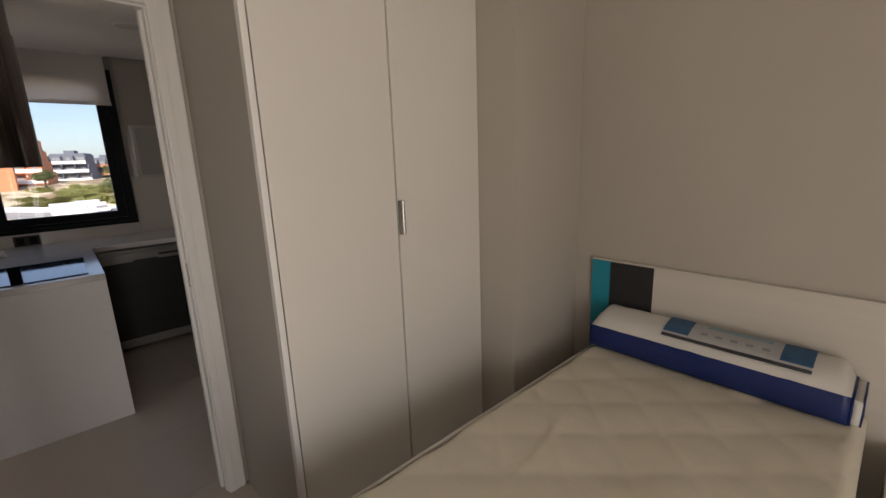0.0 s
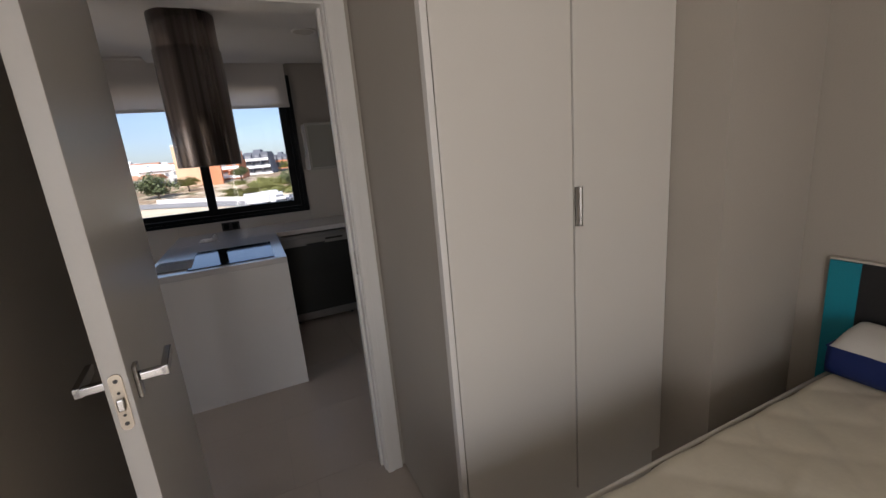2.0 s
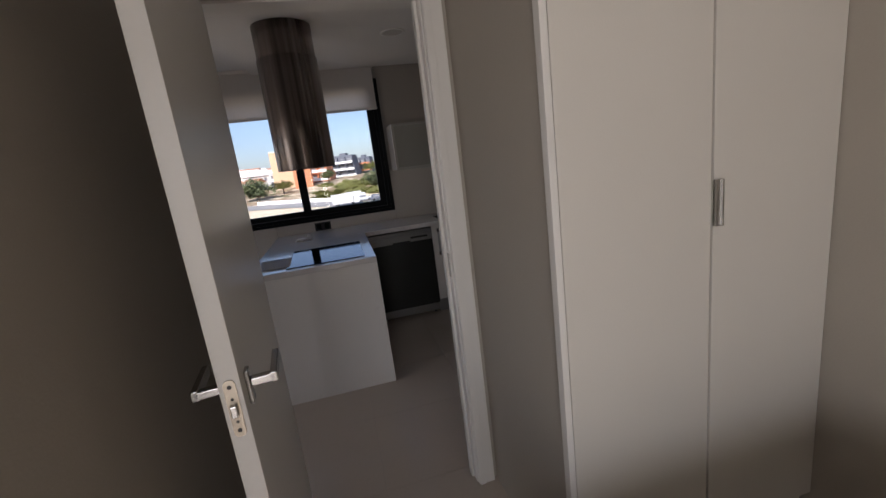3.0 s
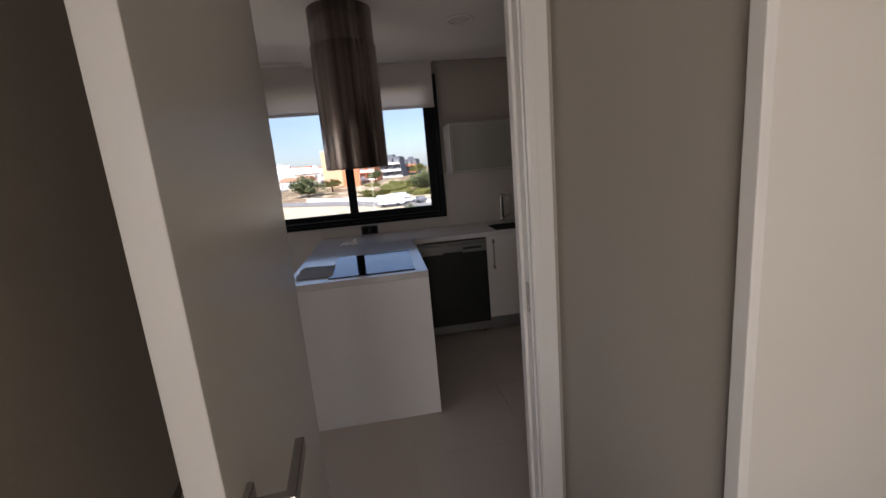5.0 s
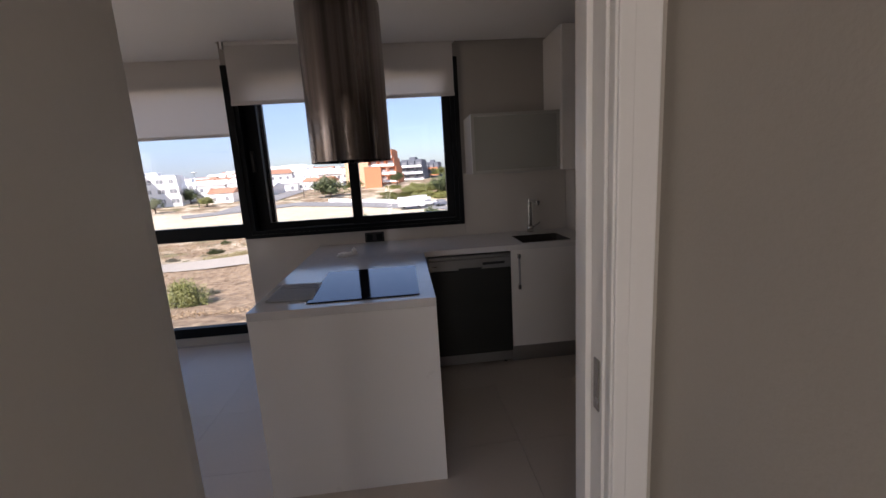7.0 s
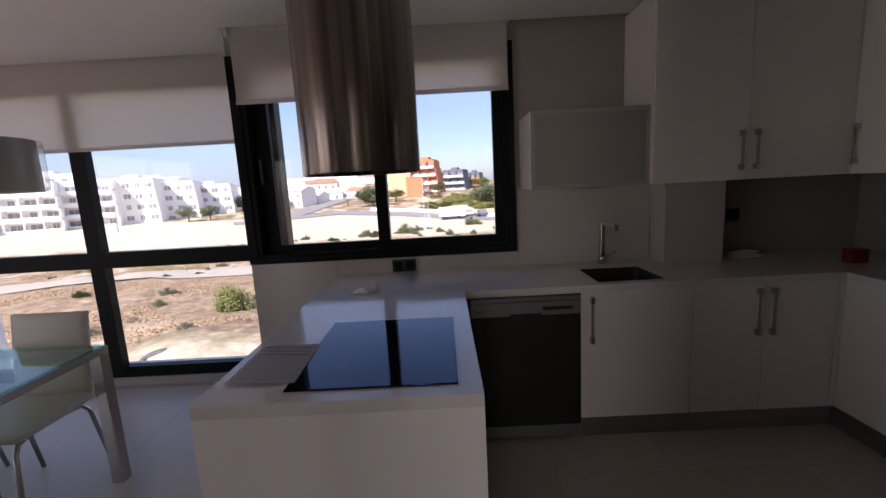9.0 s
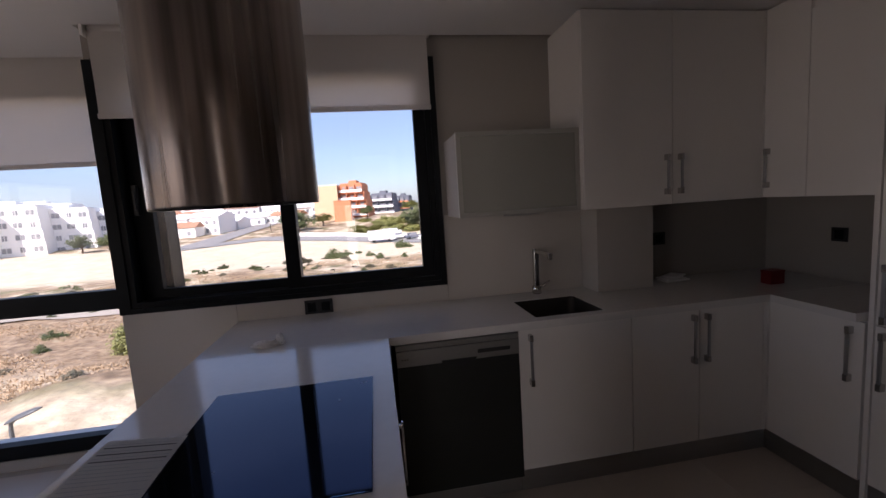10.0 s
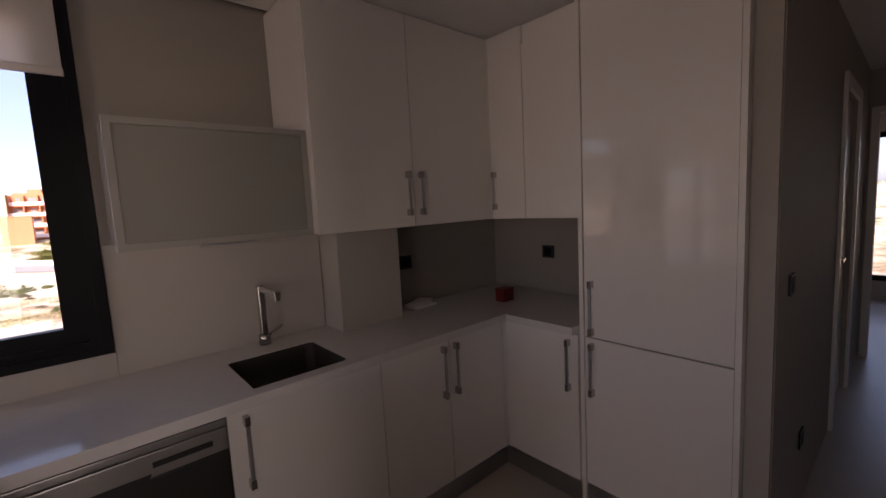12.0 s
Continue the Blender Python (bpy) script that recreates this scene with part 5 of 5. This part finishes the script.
def terrace_block(name, azimuth, d, width, depth, storeys, mat, label, turn=0.0, balcony=True, step=0, base_lift=0.0, bays=6, rail=None, group="white apartment blocks"):
    """A stepped apartment block with slabs, balcony parapets and recessed windows; its front looks along -y before the turn."""
    x, y = polar(azimuth, d)
    z0 = height(x, y) + base_lift
    b = thing(name, (x, y, z0), label, "building", group)
    H = 3.1
    spin = Matrix.Rotation(radians(turn), 3, "Z")

    def put(pname, bm, m, parent=b):
        bmesh.ops.rotate(bm, verts=bm.verts[:], cent=(0, 0, 0), matrix=spin)
        bmesh.ops.translate(bm, verts=bm.verts[:], vec=(x, y, z0))
        return part(pname, bm, m, parent)

    w2 = width / 2
    for s in range(storeys):
        in0 = step * s
        put("storey", block(-w2 + in0 * 0.6, w2 - in0, in0 * 0.5 + (1.6 if balcony else 0), depth, s * H - (1.5 if s == 0 else 0), (s + 1) * H), mat)
        span = (width - in0 * 1.6) / bays
        for k in range(bays):
            cx = -w2 + in0 * 0.6 + span * (k + 0.5)
            ww = span * (0.30 if (k + s) % 3 else 0.17)
            f = in0 * 0.5 + (1.6 if balcony else 0)
            win = put("window", block(cx - ww, cx + ww, f - 0.06, f + 0.05, s * H + (0.25 if balcony else 0.9), s * H + 2.2), FAR_GLASS)
            put("window_frame", boxes([(cx - 0.05, cx + 0.05, f - 0.1, f - 0.061, s * H + 0.25, s * H + 2.35)]), mat, win)
        if balcony:
            r = rail or mat
            bal = put("balcony", boxes([(-w2 + in0 * 0.6, w2 - in0, in0 * 0.5 - 0.1, in0 * 0.5 + 1.599, s * H - 0.3, s * H - 0.001)]), mat)
            put("parapet", boxes([(-w2 + in0 * 0.6, w2 - in0, in0 * 0.5 - 0.2, in0 * 0.5 - 0.02, s * H, s * H + 0.95)]), r, bal)
            for k in range(bays + 1):
                cx = -w2 + in0 * 0.6 + span * k
                put("divider", block(cx - 0.12, cx + 0.12, in0 * 0.5, in0 * 0.5 + 1.598, s * H, (s + 1) * H - 0.301), mat, bal)
    top = storeys * H
    put("roof", boxes([(-w2 + step * storeys * 0.6, w2 - step * storeys, (1.6 if balcony else 0) + step * storeys * 0.5 - 0.25, depth + 0.1, top, top + 0.5)]), mat)
    put("roof_house", boxes([(-w2 * 0.3, w2 * 0.2, depth * 0.4, depth * 0.8, top + 0.5, top + 1.6)]), mat)
    return b


for azimuth, d, w, storeys, turn, has_balcony, setback, lift, bays, words in (
        (-57, 150, 30, 4, 30, True, 0.3, 0.0, 7, "long white apartment block with open balconies"),
        (-47.5, 150, 27, 4, 26, True, 0.3, -0.3, 7, "long white apartment block with open balconies"),
        (-41, 148, 16, 4, 24, True, 0.2, -0.2, 4, "tall white apartment block with deep balconies"),
        (-37, 150, 15, 4, 20, False, 0.25, 0.0, 5, "white stepped apartment block with small windows"),
        (-33.2, 156, 16, 4, 18, False, 0.3, -1.4, 5, "white stepped apartment block with small windows"),
        (-29.6, 162, 17, 3, 16, False, 0.3, 0.2, 5, "white stepped apartment block behind the field"),
        (-26.2, 178, 16, 2, 14, True, 0.4, 0.4, 4, "low white flats beside the hill street"),
        (-44, 178, 28, 5, 24, False, 0.5, -1.0, 7, "white apartment block in the second row"),
        (-35, 182, 24, 4, 18, False, 0.5, 0.2, 6, "white apartment block in the second row")):
    terrace_block("apartment_building", azimuth, d, w, 14, storeys, RENDER_WHITE, words, turn, has_balcony, setback, lift, bays)
terrace_block("apartment_building", -2.7, 168, 12.5, 12, 4, ORANGE, "terracotta and apricot apartment block with white balconies", -12, True, 0.7, 0.7, 3, RENDER_WHITE, "coloured apartment blocks")
x, y = polar(-5.9, 170)
side = thing("apartment_wing", (x, y, height(x, y)), "windowless apricot wing of the terracotta flats", "building", "coloured apartment blocks")
part("wing_wall", block(x - 4.5, x + 4.5, y - 2, y + 10, height(x, y) - 1, height(x, y) + 13.2), APRICOT, side)
part("wing_roof", block(x - 4.6, x + 4.6, y - 2.1, y + 10.2, height(x, y) + 13.2, height(x, y) + 13.5), RENDER_WHITE, side)
x, y = polar(-3.9, 158)
front = thing("apartment_wing", (x, y, height(x, y)), "deep orange stair block of the terracotta flats", "building", "coloured apartment blocks")
part("wing_wall", block(x - 3.0, x + 3.0, y - 2, y + 5, height(x, y) - 1, height(x, y) + 7.2), ORANGE, front)
part("wing_roof", block(x - 3.1, x + 3.1, y - 2.1, y + 5.1, height(x, y) + 7.2, height(x, y) + 7.5), ORANGE, front)
terrace_block("apartment_building", 1.2, 200, 12, 12, 3, SLATE, "slate grey flats with white parapets", -16, True, 0.5, -0.4, 3, RENDER_WHITE, "coloured apartment blocks")
terrace_block("apartment_building", 3.9, 214, 8, 12, 2, SLATE, "low slate grey flats on the slope", -14, True, 0.4, 1.2, 3, ORANGE, "coloured apartment blocks")


def villa(azimuth, d, w, dp, h, turn, mat_roof, label):
    x, y = polar(azimuth, d)
    z0 = height(x, y)
    v = thing("villa", (x, y, z0), label, "house", "white villas on the slope")
    spin = Matrix.Rotation(radians(turn), 3, "Z")

    def put(n, bm, m, parent=v):
        bmesh.ops.rotate(bm, verts=bm.verts[:], cent=(0, 0, 0), matrix=spin)
        bmesh.ops.translate(bm, verts=bm.verts[:], vec=(x, y, z0))
        return part(n, bm, m, parent)
    put("wall", block(-w / 2, w / 2, 0, dp, -1, h), RENDER_WHITE)
    bm = bmesh.new()
    p = [bm.verts.new(q) for q in ((-w / 2 - 0.4, -0.4, h), (w / 2 + 0.4, -0.4, h), (w / 2 + 0.4, dp + 0.4, h), (-w / 2 - 0.4, dp + 0.4, h), (-w / 2 - 0.4, dp / 2, h + 1.7), (w / 2 + 0.4, dp / 2, h + 1.7))]
    for q in ((0, 1, 5, 4), (2, 3, 4, 5), (0, 4, 3), (1, 2, 5), (0, 3, 2, 1)):
        bm.faces.new([p[i] for i in q])
    bmesh.ops.recalc_face_normals(bm, faces=bm.faces[:])
    put("roof", bm, mat_roof)
    for k in range(max(2, int(w / 3))):
        cx = -w / 2 + (k + 0.5) * w / max(2, int(w / 3))
        for zz in ((0.6, 2.0), (3.4, 4.7)):
            if zz[1] < h:
                put("window", block(cx - 0.55, cx + 0.55, -0.06, 0.05, *zz), FAR_GLASS)
    return v


random.seed(4)
for k, (a, d) in enumerate(((-23.5, 170), (-21.2, 182), (-19.4, 170), (-17.6, 188), (-16, 205), (-14, 220), (-12.3, 200), (-10.5, 226), (-9, 205), (-24.5, 215), (-20.3, 230), (-12, 250), (-18, 225), (-7.8, 230), (-22.3, 200), (-23, 235), (-16.8, 240), (-15, 182), (-13.2, 184), (-11.4, 180), (-19.8, 205), (-9.8, 250), (-21, 255), (-14.6, 262), (-25.5, 235), (-22.6, 160), (-20.4, 166), (-18.4, 176), (-24.6, 190), (-17.2, 262), (-12.8, 236), (-11.2, 266), (-8.6, 262), (-19, 280), (-23.8, 285), (-9.4, 184), (-8.2, 196))):
    villa(a, d, random.uniform(8, 13), random.uniform(7, 9), random.choice((3.2, 5.6, 6.0)), random.uniform(-25, 40), ROOF if k % 3 == 1 else RENDER_WHITE,
          "white villa with a terracotta tiled roof" if k % 3 == 1 else "white villa with a pale roof")
for k in range(34):
    villa(-26 + 19 * (k * 0.618 % 1), random.uniform(215, 320), random.uniform(6, 10), random.uniform(6, 8), random.choice((3.2, 5.6, 6.2)), random.uniform(-25, 40), ROOF if k % 4 == 1 else RENDER_WHITE,
          "white villa with a terracotta tiled roof" if k % 4 == 1 else "white villa with a pale roof")


def foliage(seed, leaves, size, squash, spread=1.0):
    """A clumped crown of many small leaves with an uneven outline, radius about 1."""
    rnd = random.Random(seed)
    bm = bmesh.new()
    clumps = [Vector((rnd.gauss(0, 0.42) * spread, rnd.gauss(0, 0.42) * spread, abs(rnd.gauss(0.35, 0.3)) * squash)) for _ in range(22)]
    for _ in range(leaves):
        c = rnd.choice(clumps)
        p = c + Vector((rnd.gauss(0, 0.17), rnd.gauss(0, 0.17), rnd.gauss(0, 0.15) * squash))
        p.z = max(0.0, p.z)
        t = Vector((rnd.uniform(-1, 1), rnd.uniform(-1, 1), rnd.uniform(-0.4, 1))).normalized()
        n = t.orthogonal().normalized()
        s = size * rnd.uniform(0.6, 1.3)
        bm.faces.new([bm.verts.new(p + q) for q in (t * s, n * s * 0.55, -t * s, -n * s * 0.55)])
    me = bpy.data.meshes.new("foliage")
    bm.to_mesh(me)
    bm.free()
    return me


def shared(name, me, mat, at, scale, turn, label, category, group):
    m = me.copy() if not me.materials else me
    if not m.materials:
        m.materials.append(mat)
    ob = new(name, m)
    ob.location, ob.scale, ob.rotation_euler = at, scale, (0, 0, turn)
    return tagged(ob, label, category, group)


def with_material(me, mat):
    me.materials.append(mat)
    return me


BUSHES = [with_material(foliage(10 + k, 2600, 0.075, 0.8), m) for k, m in enumerate((LEAF_OLIVE, LEAF_GREEN, LEAF_GREY, LEAF_OLIVE))]
rnd = random.Random(8)


def bush(azimuth, d, r, kind, label, tall=0.95):
    x, y = polar(azimuth, d)
    return shared("bush", BUSHES[kind], None, (x, y, height(x, y) - 0.1), (r, r, r * tall), rnd.uniform(0, 6), label, "bush", "bushes on the waste ground")


BUSHES.append(with_material(foliage(99, 9000, 0.045, 1.15, 0.8), LEAF_GREEN))
bush(-28.4, 38, 1.7, 4, "round green bush on the brown scrub", 1.35)
bush(-5.6, 82, 1.9, 0, "dark olive bush on the sandy bank")
bush(-4.0, 85, 1.2, 0, "dark olive bush on the sandy bank")
bush(-9.6, 80, 1.6, 2, "grey dry bush on the sandy bank")
bush(-11.2, 81, 1.4, 2, "grey dry bush on the sandy bank")
bush(0.5, 76, 1.1, 0, "low olive bush on the sandy bank")
bush(3.5, 92, 1.8, 0, "low olive bush beside the street")
for k in range(70):
    a = rnd.uniform(-48, 8)
    d = rnd.choice((rnd.uniform(72, 88), rnd.uniform(72, 90), rnd.uniform(52, 72), rnd.uniform(30, 50)))
    bush(a, d, rnd.uniform(0.35, 0.95), rnd.choice((2, 2, 0, 3)), "small dry scrub bush")
# low scrub cover that nobody could count
bm = bmesh.new()
for _ in range(15000):
    a, d = rnd.uniform(-52, 12), rnd.uniform(31, 80)
    x, y = polar(a, d)
    if noise.noise((x * 0.09, y * 0.09, 7)) < -0.02 or (47 + max(0, -a - 15) * 0.45 < d < 55.5 + max(0, -a - 15) * 0.45):
        continue
    z = height(x, y)
    for _ in range(7):
        p = Vector((x + rnd.gauss(0, 0.3), y + rnd.gauss(0, 0.3), z + abs(rnd.gauss(0, 0.09))))
        t = Vector((rnd.uniform(-1, 1), rnd.uniform(-1, 1), rnd.uniform(0, 1))).normalized()
        n = t.orthogonal().normalized()
        s = rnd.uniform(0.05, 0.12)
        bm.faces.new([bm.verts.new(p + q) for q in (t * s, n * s * 0.4, -t * s, -n * s * 0.4)])
SCRUB = leaf_material("dry scrub", (0.52, 0.37, 0.22), (0.34, 0.235, 0.14))
solid_thing("dry_scrub", bm, SCRUB, "brown dry scrub covering the waste ground", "scrub", kind="stuff")
bm = bmesh.new()
for _ in range(2600):
    a, d = rnd.uniform(-55, 12), 55.5 + abs(rnd.gauss(0, 1.6))
    d += max(0, -a - 15) * 0.45
    x, y = polar(a, d)
    if noise.noise((x * 0.12, y * 0.12, 3)) < -0.1:
        continue
    for _ in range(6):
        p = Vector((x + rnd.gauss(0, 0.35), y + rnd.gauss(0, 0.35), height(x, y) + abs(rnd.gauss(0, 0.2))))
        t = Vector((rnd.uniform(-1, 1), rnd.uniform(-1, 1), rnd.uniform(0, 1))).normalized()
        n = t.orthogonal().normalized()
        s = rnd.uniform(0.05, 0.13)
        bm.faces.new([bm.verts.new(p + q) for q in (t * s, n * s * 0.5, -t * s, -n * s * 0.5)])
VERGE = leaf_material("verge weeds", (0.38, 0.34, 0.14), (0.24, 0.18, 0.08))
solid_thing("verge_grass", bm, VERGE, "yellow-green weeds along the verge", "grass", kind="stuff")

TREES = [with_material(foliage(40 + k, 3000, 0.07, 0.9), m) for k, m in enumerate((LEAF_OLIVE, LEAF_GREEN))]


def tree(azimuth, d, r, trunk, kind, label):
    x, y = polar(azimuth, d)
    z0 = height(x, y)
    t = thing("tree", (x, y, z0), label, "tree", "trees by the far street")
    part("trunk", tube([(x, y, z0 - 0.3), (x + 0.1, y, z0 + trunk * 0.6), (x - 0.1, y + 0.1, z0 + trunk + r * 0.4)], [0.28, 0.2, 0.1], 8), BARK, t)
    for s in (-1, 1):
        part("limb", tube([(x, y, z0 + trunk * 0.7), (x + s * r * 0.45, y, z0 + trunk + r * 0.5)], [0.13, 0.05], 6), BARK, t)
    c = new("crown", TREES[kind])
    c.location, c.scale, c.rotation_euler = (0, 0, trunk), (r, r, r), (0, 0, rnd.uniform(0, 6))
    c.parent = t


tree(-9.7, 140, 5.0, 1.2, 0, "broad dark olive tree beside the hill street")
tree(-6.6, 148, 2.6, 1.8, 1, "slim green tree before the flats")
tree(-0.8, 158, 2.4, 2.0, 0, "small tree beside the terracotta flats")
tree(-31.6, 142, 2.6, 1.6, 0, "small tree before the white flats")
tree(-29.4, 142, 2.4, 1.6, 0, "small tree before the white flats")
tree(-25.8, 165, 3.2, 1.5, 0, "dark tree beside the white flats")
tree(6.0, 128, 4.5, 1.5, 0, "dark green tree on the slope")
tree(5.0, 150, 2.5, 4.0, 1, "tall palm-like tree on the slope")
tree(-15.5, 190, 3.0, 1.5, 1, "green tree between the villas")
tree(-24.2, 150, 2.2, 1.0, 1, "green tree at the field's edge")
for k in range(44):
    a, d = rnd.uniform(-2.0, 6.5), rnd.uniform(120, 152)
    x, y = polar(a, d)
    shared("bush", BUSHES[1], None, (x, y, height(x, y) - 0.2), (rnd.uniform(1.6, 2.6),) * 2 + (1.7,), rnd.uniform(0, 6), "low green garden bush on the slope", "bush", "garden bushes")


def vehicle(azimuth, d, turn, long, high, label, dark=False, box_body=False):
    x, y = polar(azimuth, d)
    z0 = height(x, y) + 0.28
    v = thing("parked_van" if box_body else "parked_car", (x, y, z0), label, "van" if box_body else "car", "parked vehicles")
    spin = Matrix.Rotation(radians(turn), 3, "Z")
    paint = SLATE if dark else CAR_WHITE

    def put(n, bm, m, parent=v):
        bmesh.ops.rotate(bm, verts=bm.verts[:], cent=(0, 0, 0), matrix=spin)
        bmesh.ops.translate(bm, verts=bm.verts[:], vec=(x, y, z0))
        return part(n, bm, m, parent)
    L = long / 2
    if box_body:
        put("cargo_box", block(-L, L * 0.55, -1.05, 1.05, 0.6, high, 0.05), paint)
        put("cab", block(L * 0.58, L, -0.95, 0.95, 0.35, high * 0.75, 0.15), paint)
        put("windscreen", block(L * 0.9, L + 0.02, -0.8, 0.8, high * 0.45, high * 0.68, 0.02), FAR_GLASS)
    else:
        put("body", block(-L, L, -0.85, 0.85, 0.3, high * 0.58, 0.12), paint)
        put("cabin", block(-L * 0.65, L * 0.35, -0.75, 0.75, high * 0.55, high, 0.2), paint)
        put("windows", block(-L * 0.6, L * 0.3, -0.78, 0.78, high * 0.6, high * 0.88, 0.05), FAR_GLASS)
    for wx in (-L * 0.62, L * 0.62):
        for wy in (-0.8, 0.8):
            put("wheel", tube([(wx, wy - 0.1, 0.32), (wx, wy + 0.1, 0.32)], 0.32, 14), RUBBER)


vehicle(0.9, 104, 12, 6.5, 2.9, "white box van parked by the far street", box_body=True)
vehicle(3.2, 108, 12, 4.6, 1.7, "white car parked by the far street")
vehicle(5.2, 106, 14, 4.3, 1.5, "dark car parked by the far street", dark=True)
vehicle(2.3, 112, 10, 5.0, 2.2, "white van parked by the far street", box_body=True)

# street lamp below the tall window
lx, ly = polar(-37.9, 14)
street = thing("street_lamp", (lx, ly, GZ), "grey street lamp with a flat oval head", "street lamp")
part("pole", tube([(lx - 0.15, ly, GZ), (lx - 0.15, ly, -3.2), (lx - 0.13, ly, -3.05), (lx - 0.05, ly, -2.98)], [0.07, 0.045, 0.04, 0.035], 12), LAMP_GREY, street)
bm = bmesh.new()
bmesh.ops.create_uvsphere(bm, u_segments=24, v_segments=12, radius=1)
for v in bm.verts:
    v.co = Vector((v.co.x * 0.44, v.co.y * 0.16, v.co.z * (0.09 if v.co.z > 0 else 0.03)))
for f in bm.faces:
    f.smooth = True
bmesh.ops.rotate(bm, verts=bm.verts[:], cent=(0, 0, 0), matrix=Matrix.Rotation(radians(-20), 3, "Y"))
bmesh.ops.translate(bm, verts=bm.verts[:], vec=(lx + 0.15, ly, -2.9))
part("lamp_head", bm, LAMP_GREY, street)
for k, (a, d) in enumerate(((-40.5, 136), (-38.3, 132), (-25, 150), (-13, 150))):
    px, py = polar(a, d)
    pl = thing("lamp_post", (px, py, height(px, py)), "tall thin street lamp post before the flats", "lamp post", "far lamp posts")
    part("post", tube([(px, py, height(px, py)), (px, py, height(px, py) + 10.5)], [0.14, 0.08], 8), ALU, pl)
    part("post_head", block(px - 0.9, px + 0.9, py - 0.25, py + 0.25, height(px, py) + 10.5, height(px, py) + 10.75, 0.05), ALU, pl)

# ---- floor tiles, one object each on one mesh ----
TS = 0.5988
tile_mesh = bpy.data.meshes.new("floor_tile")
bm = block(-TS / 2, TS / 2, -TS / 2, TS / 2, -0.0059, 0.0, 0.0006)
bm.to_mesh(tile_mesh)
bm.free()
tile_mesh.materials.append(TILE)


def tiles(x0, x1, y0, y1):
    for i in range(int(round((x1 - x0) / 0.6))):
        for j in range(int(round((y1 - y0) / 0.6))):
            t = new("floor_tile", tile_mesh)
            t.location = (x0 + 0.3 + 0.6 * i, y0 + 0.3 + 0.6 * j, 0)
            t.parent = floor


tiles(-4.7, 2.5, 2.12, 5.12)
tiles(-5.3, -0.5, -1.48, 2.12)
tiles(2.5, 8.0, 2.12, 3.32)
tiles(-0.4, 2.0, -1.48, 2.12)
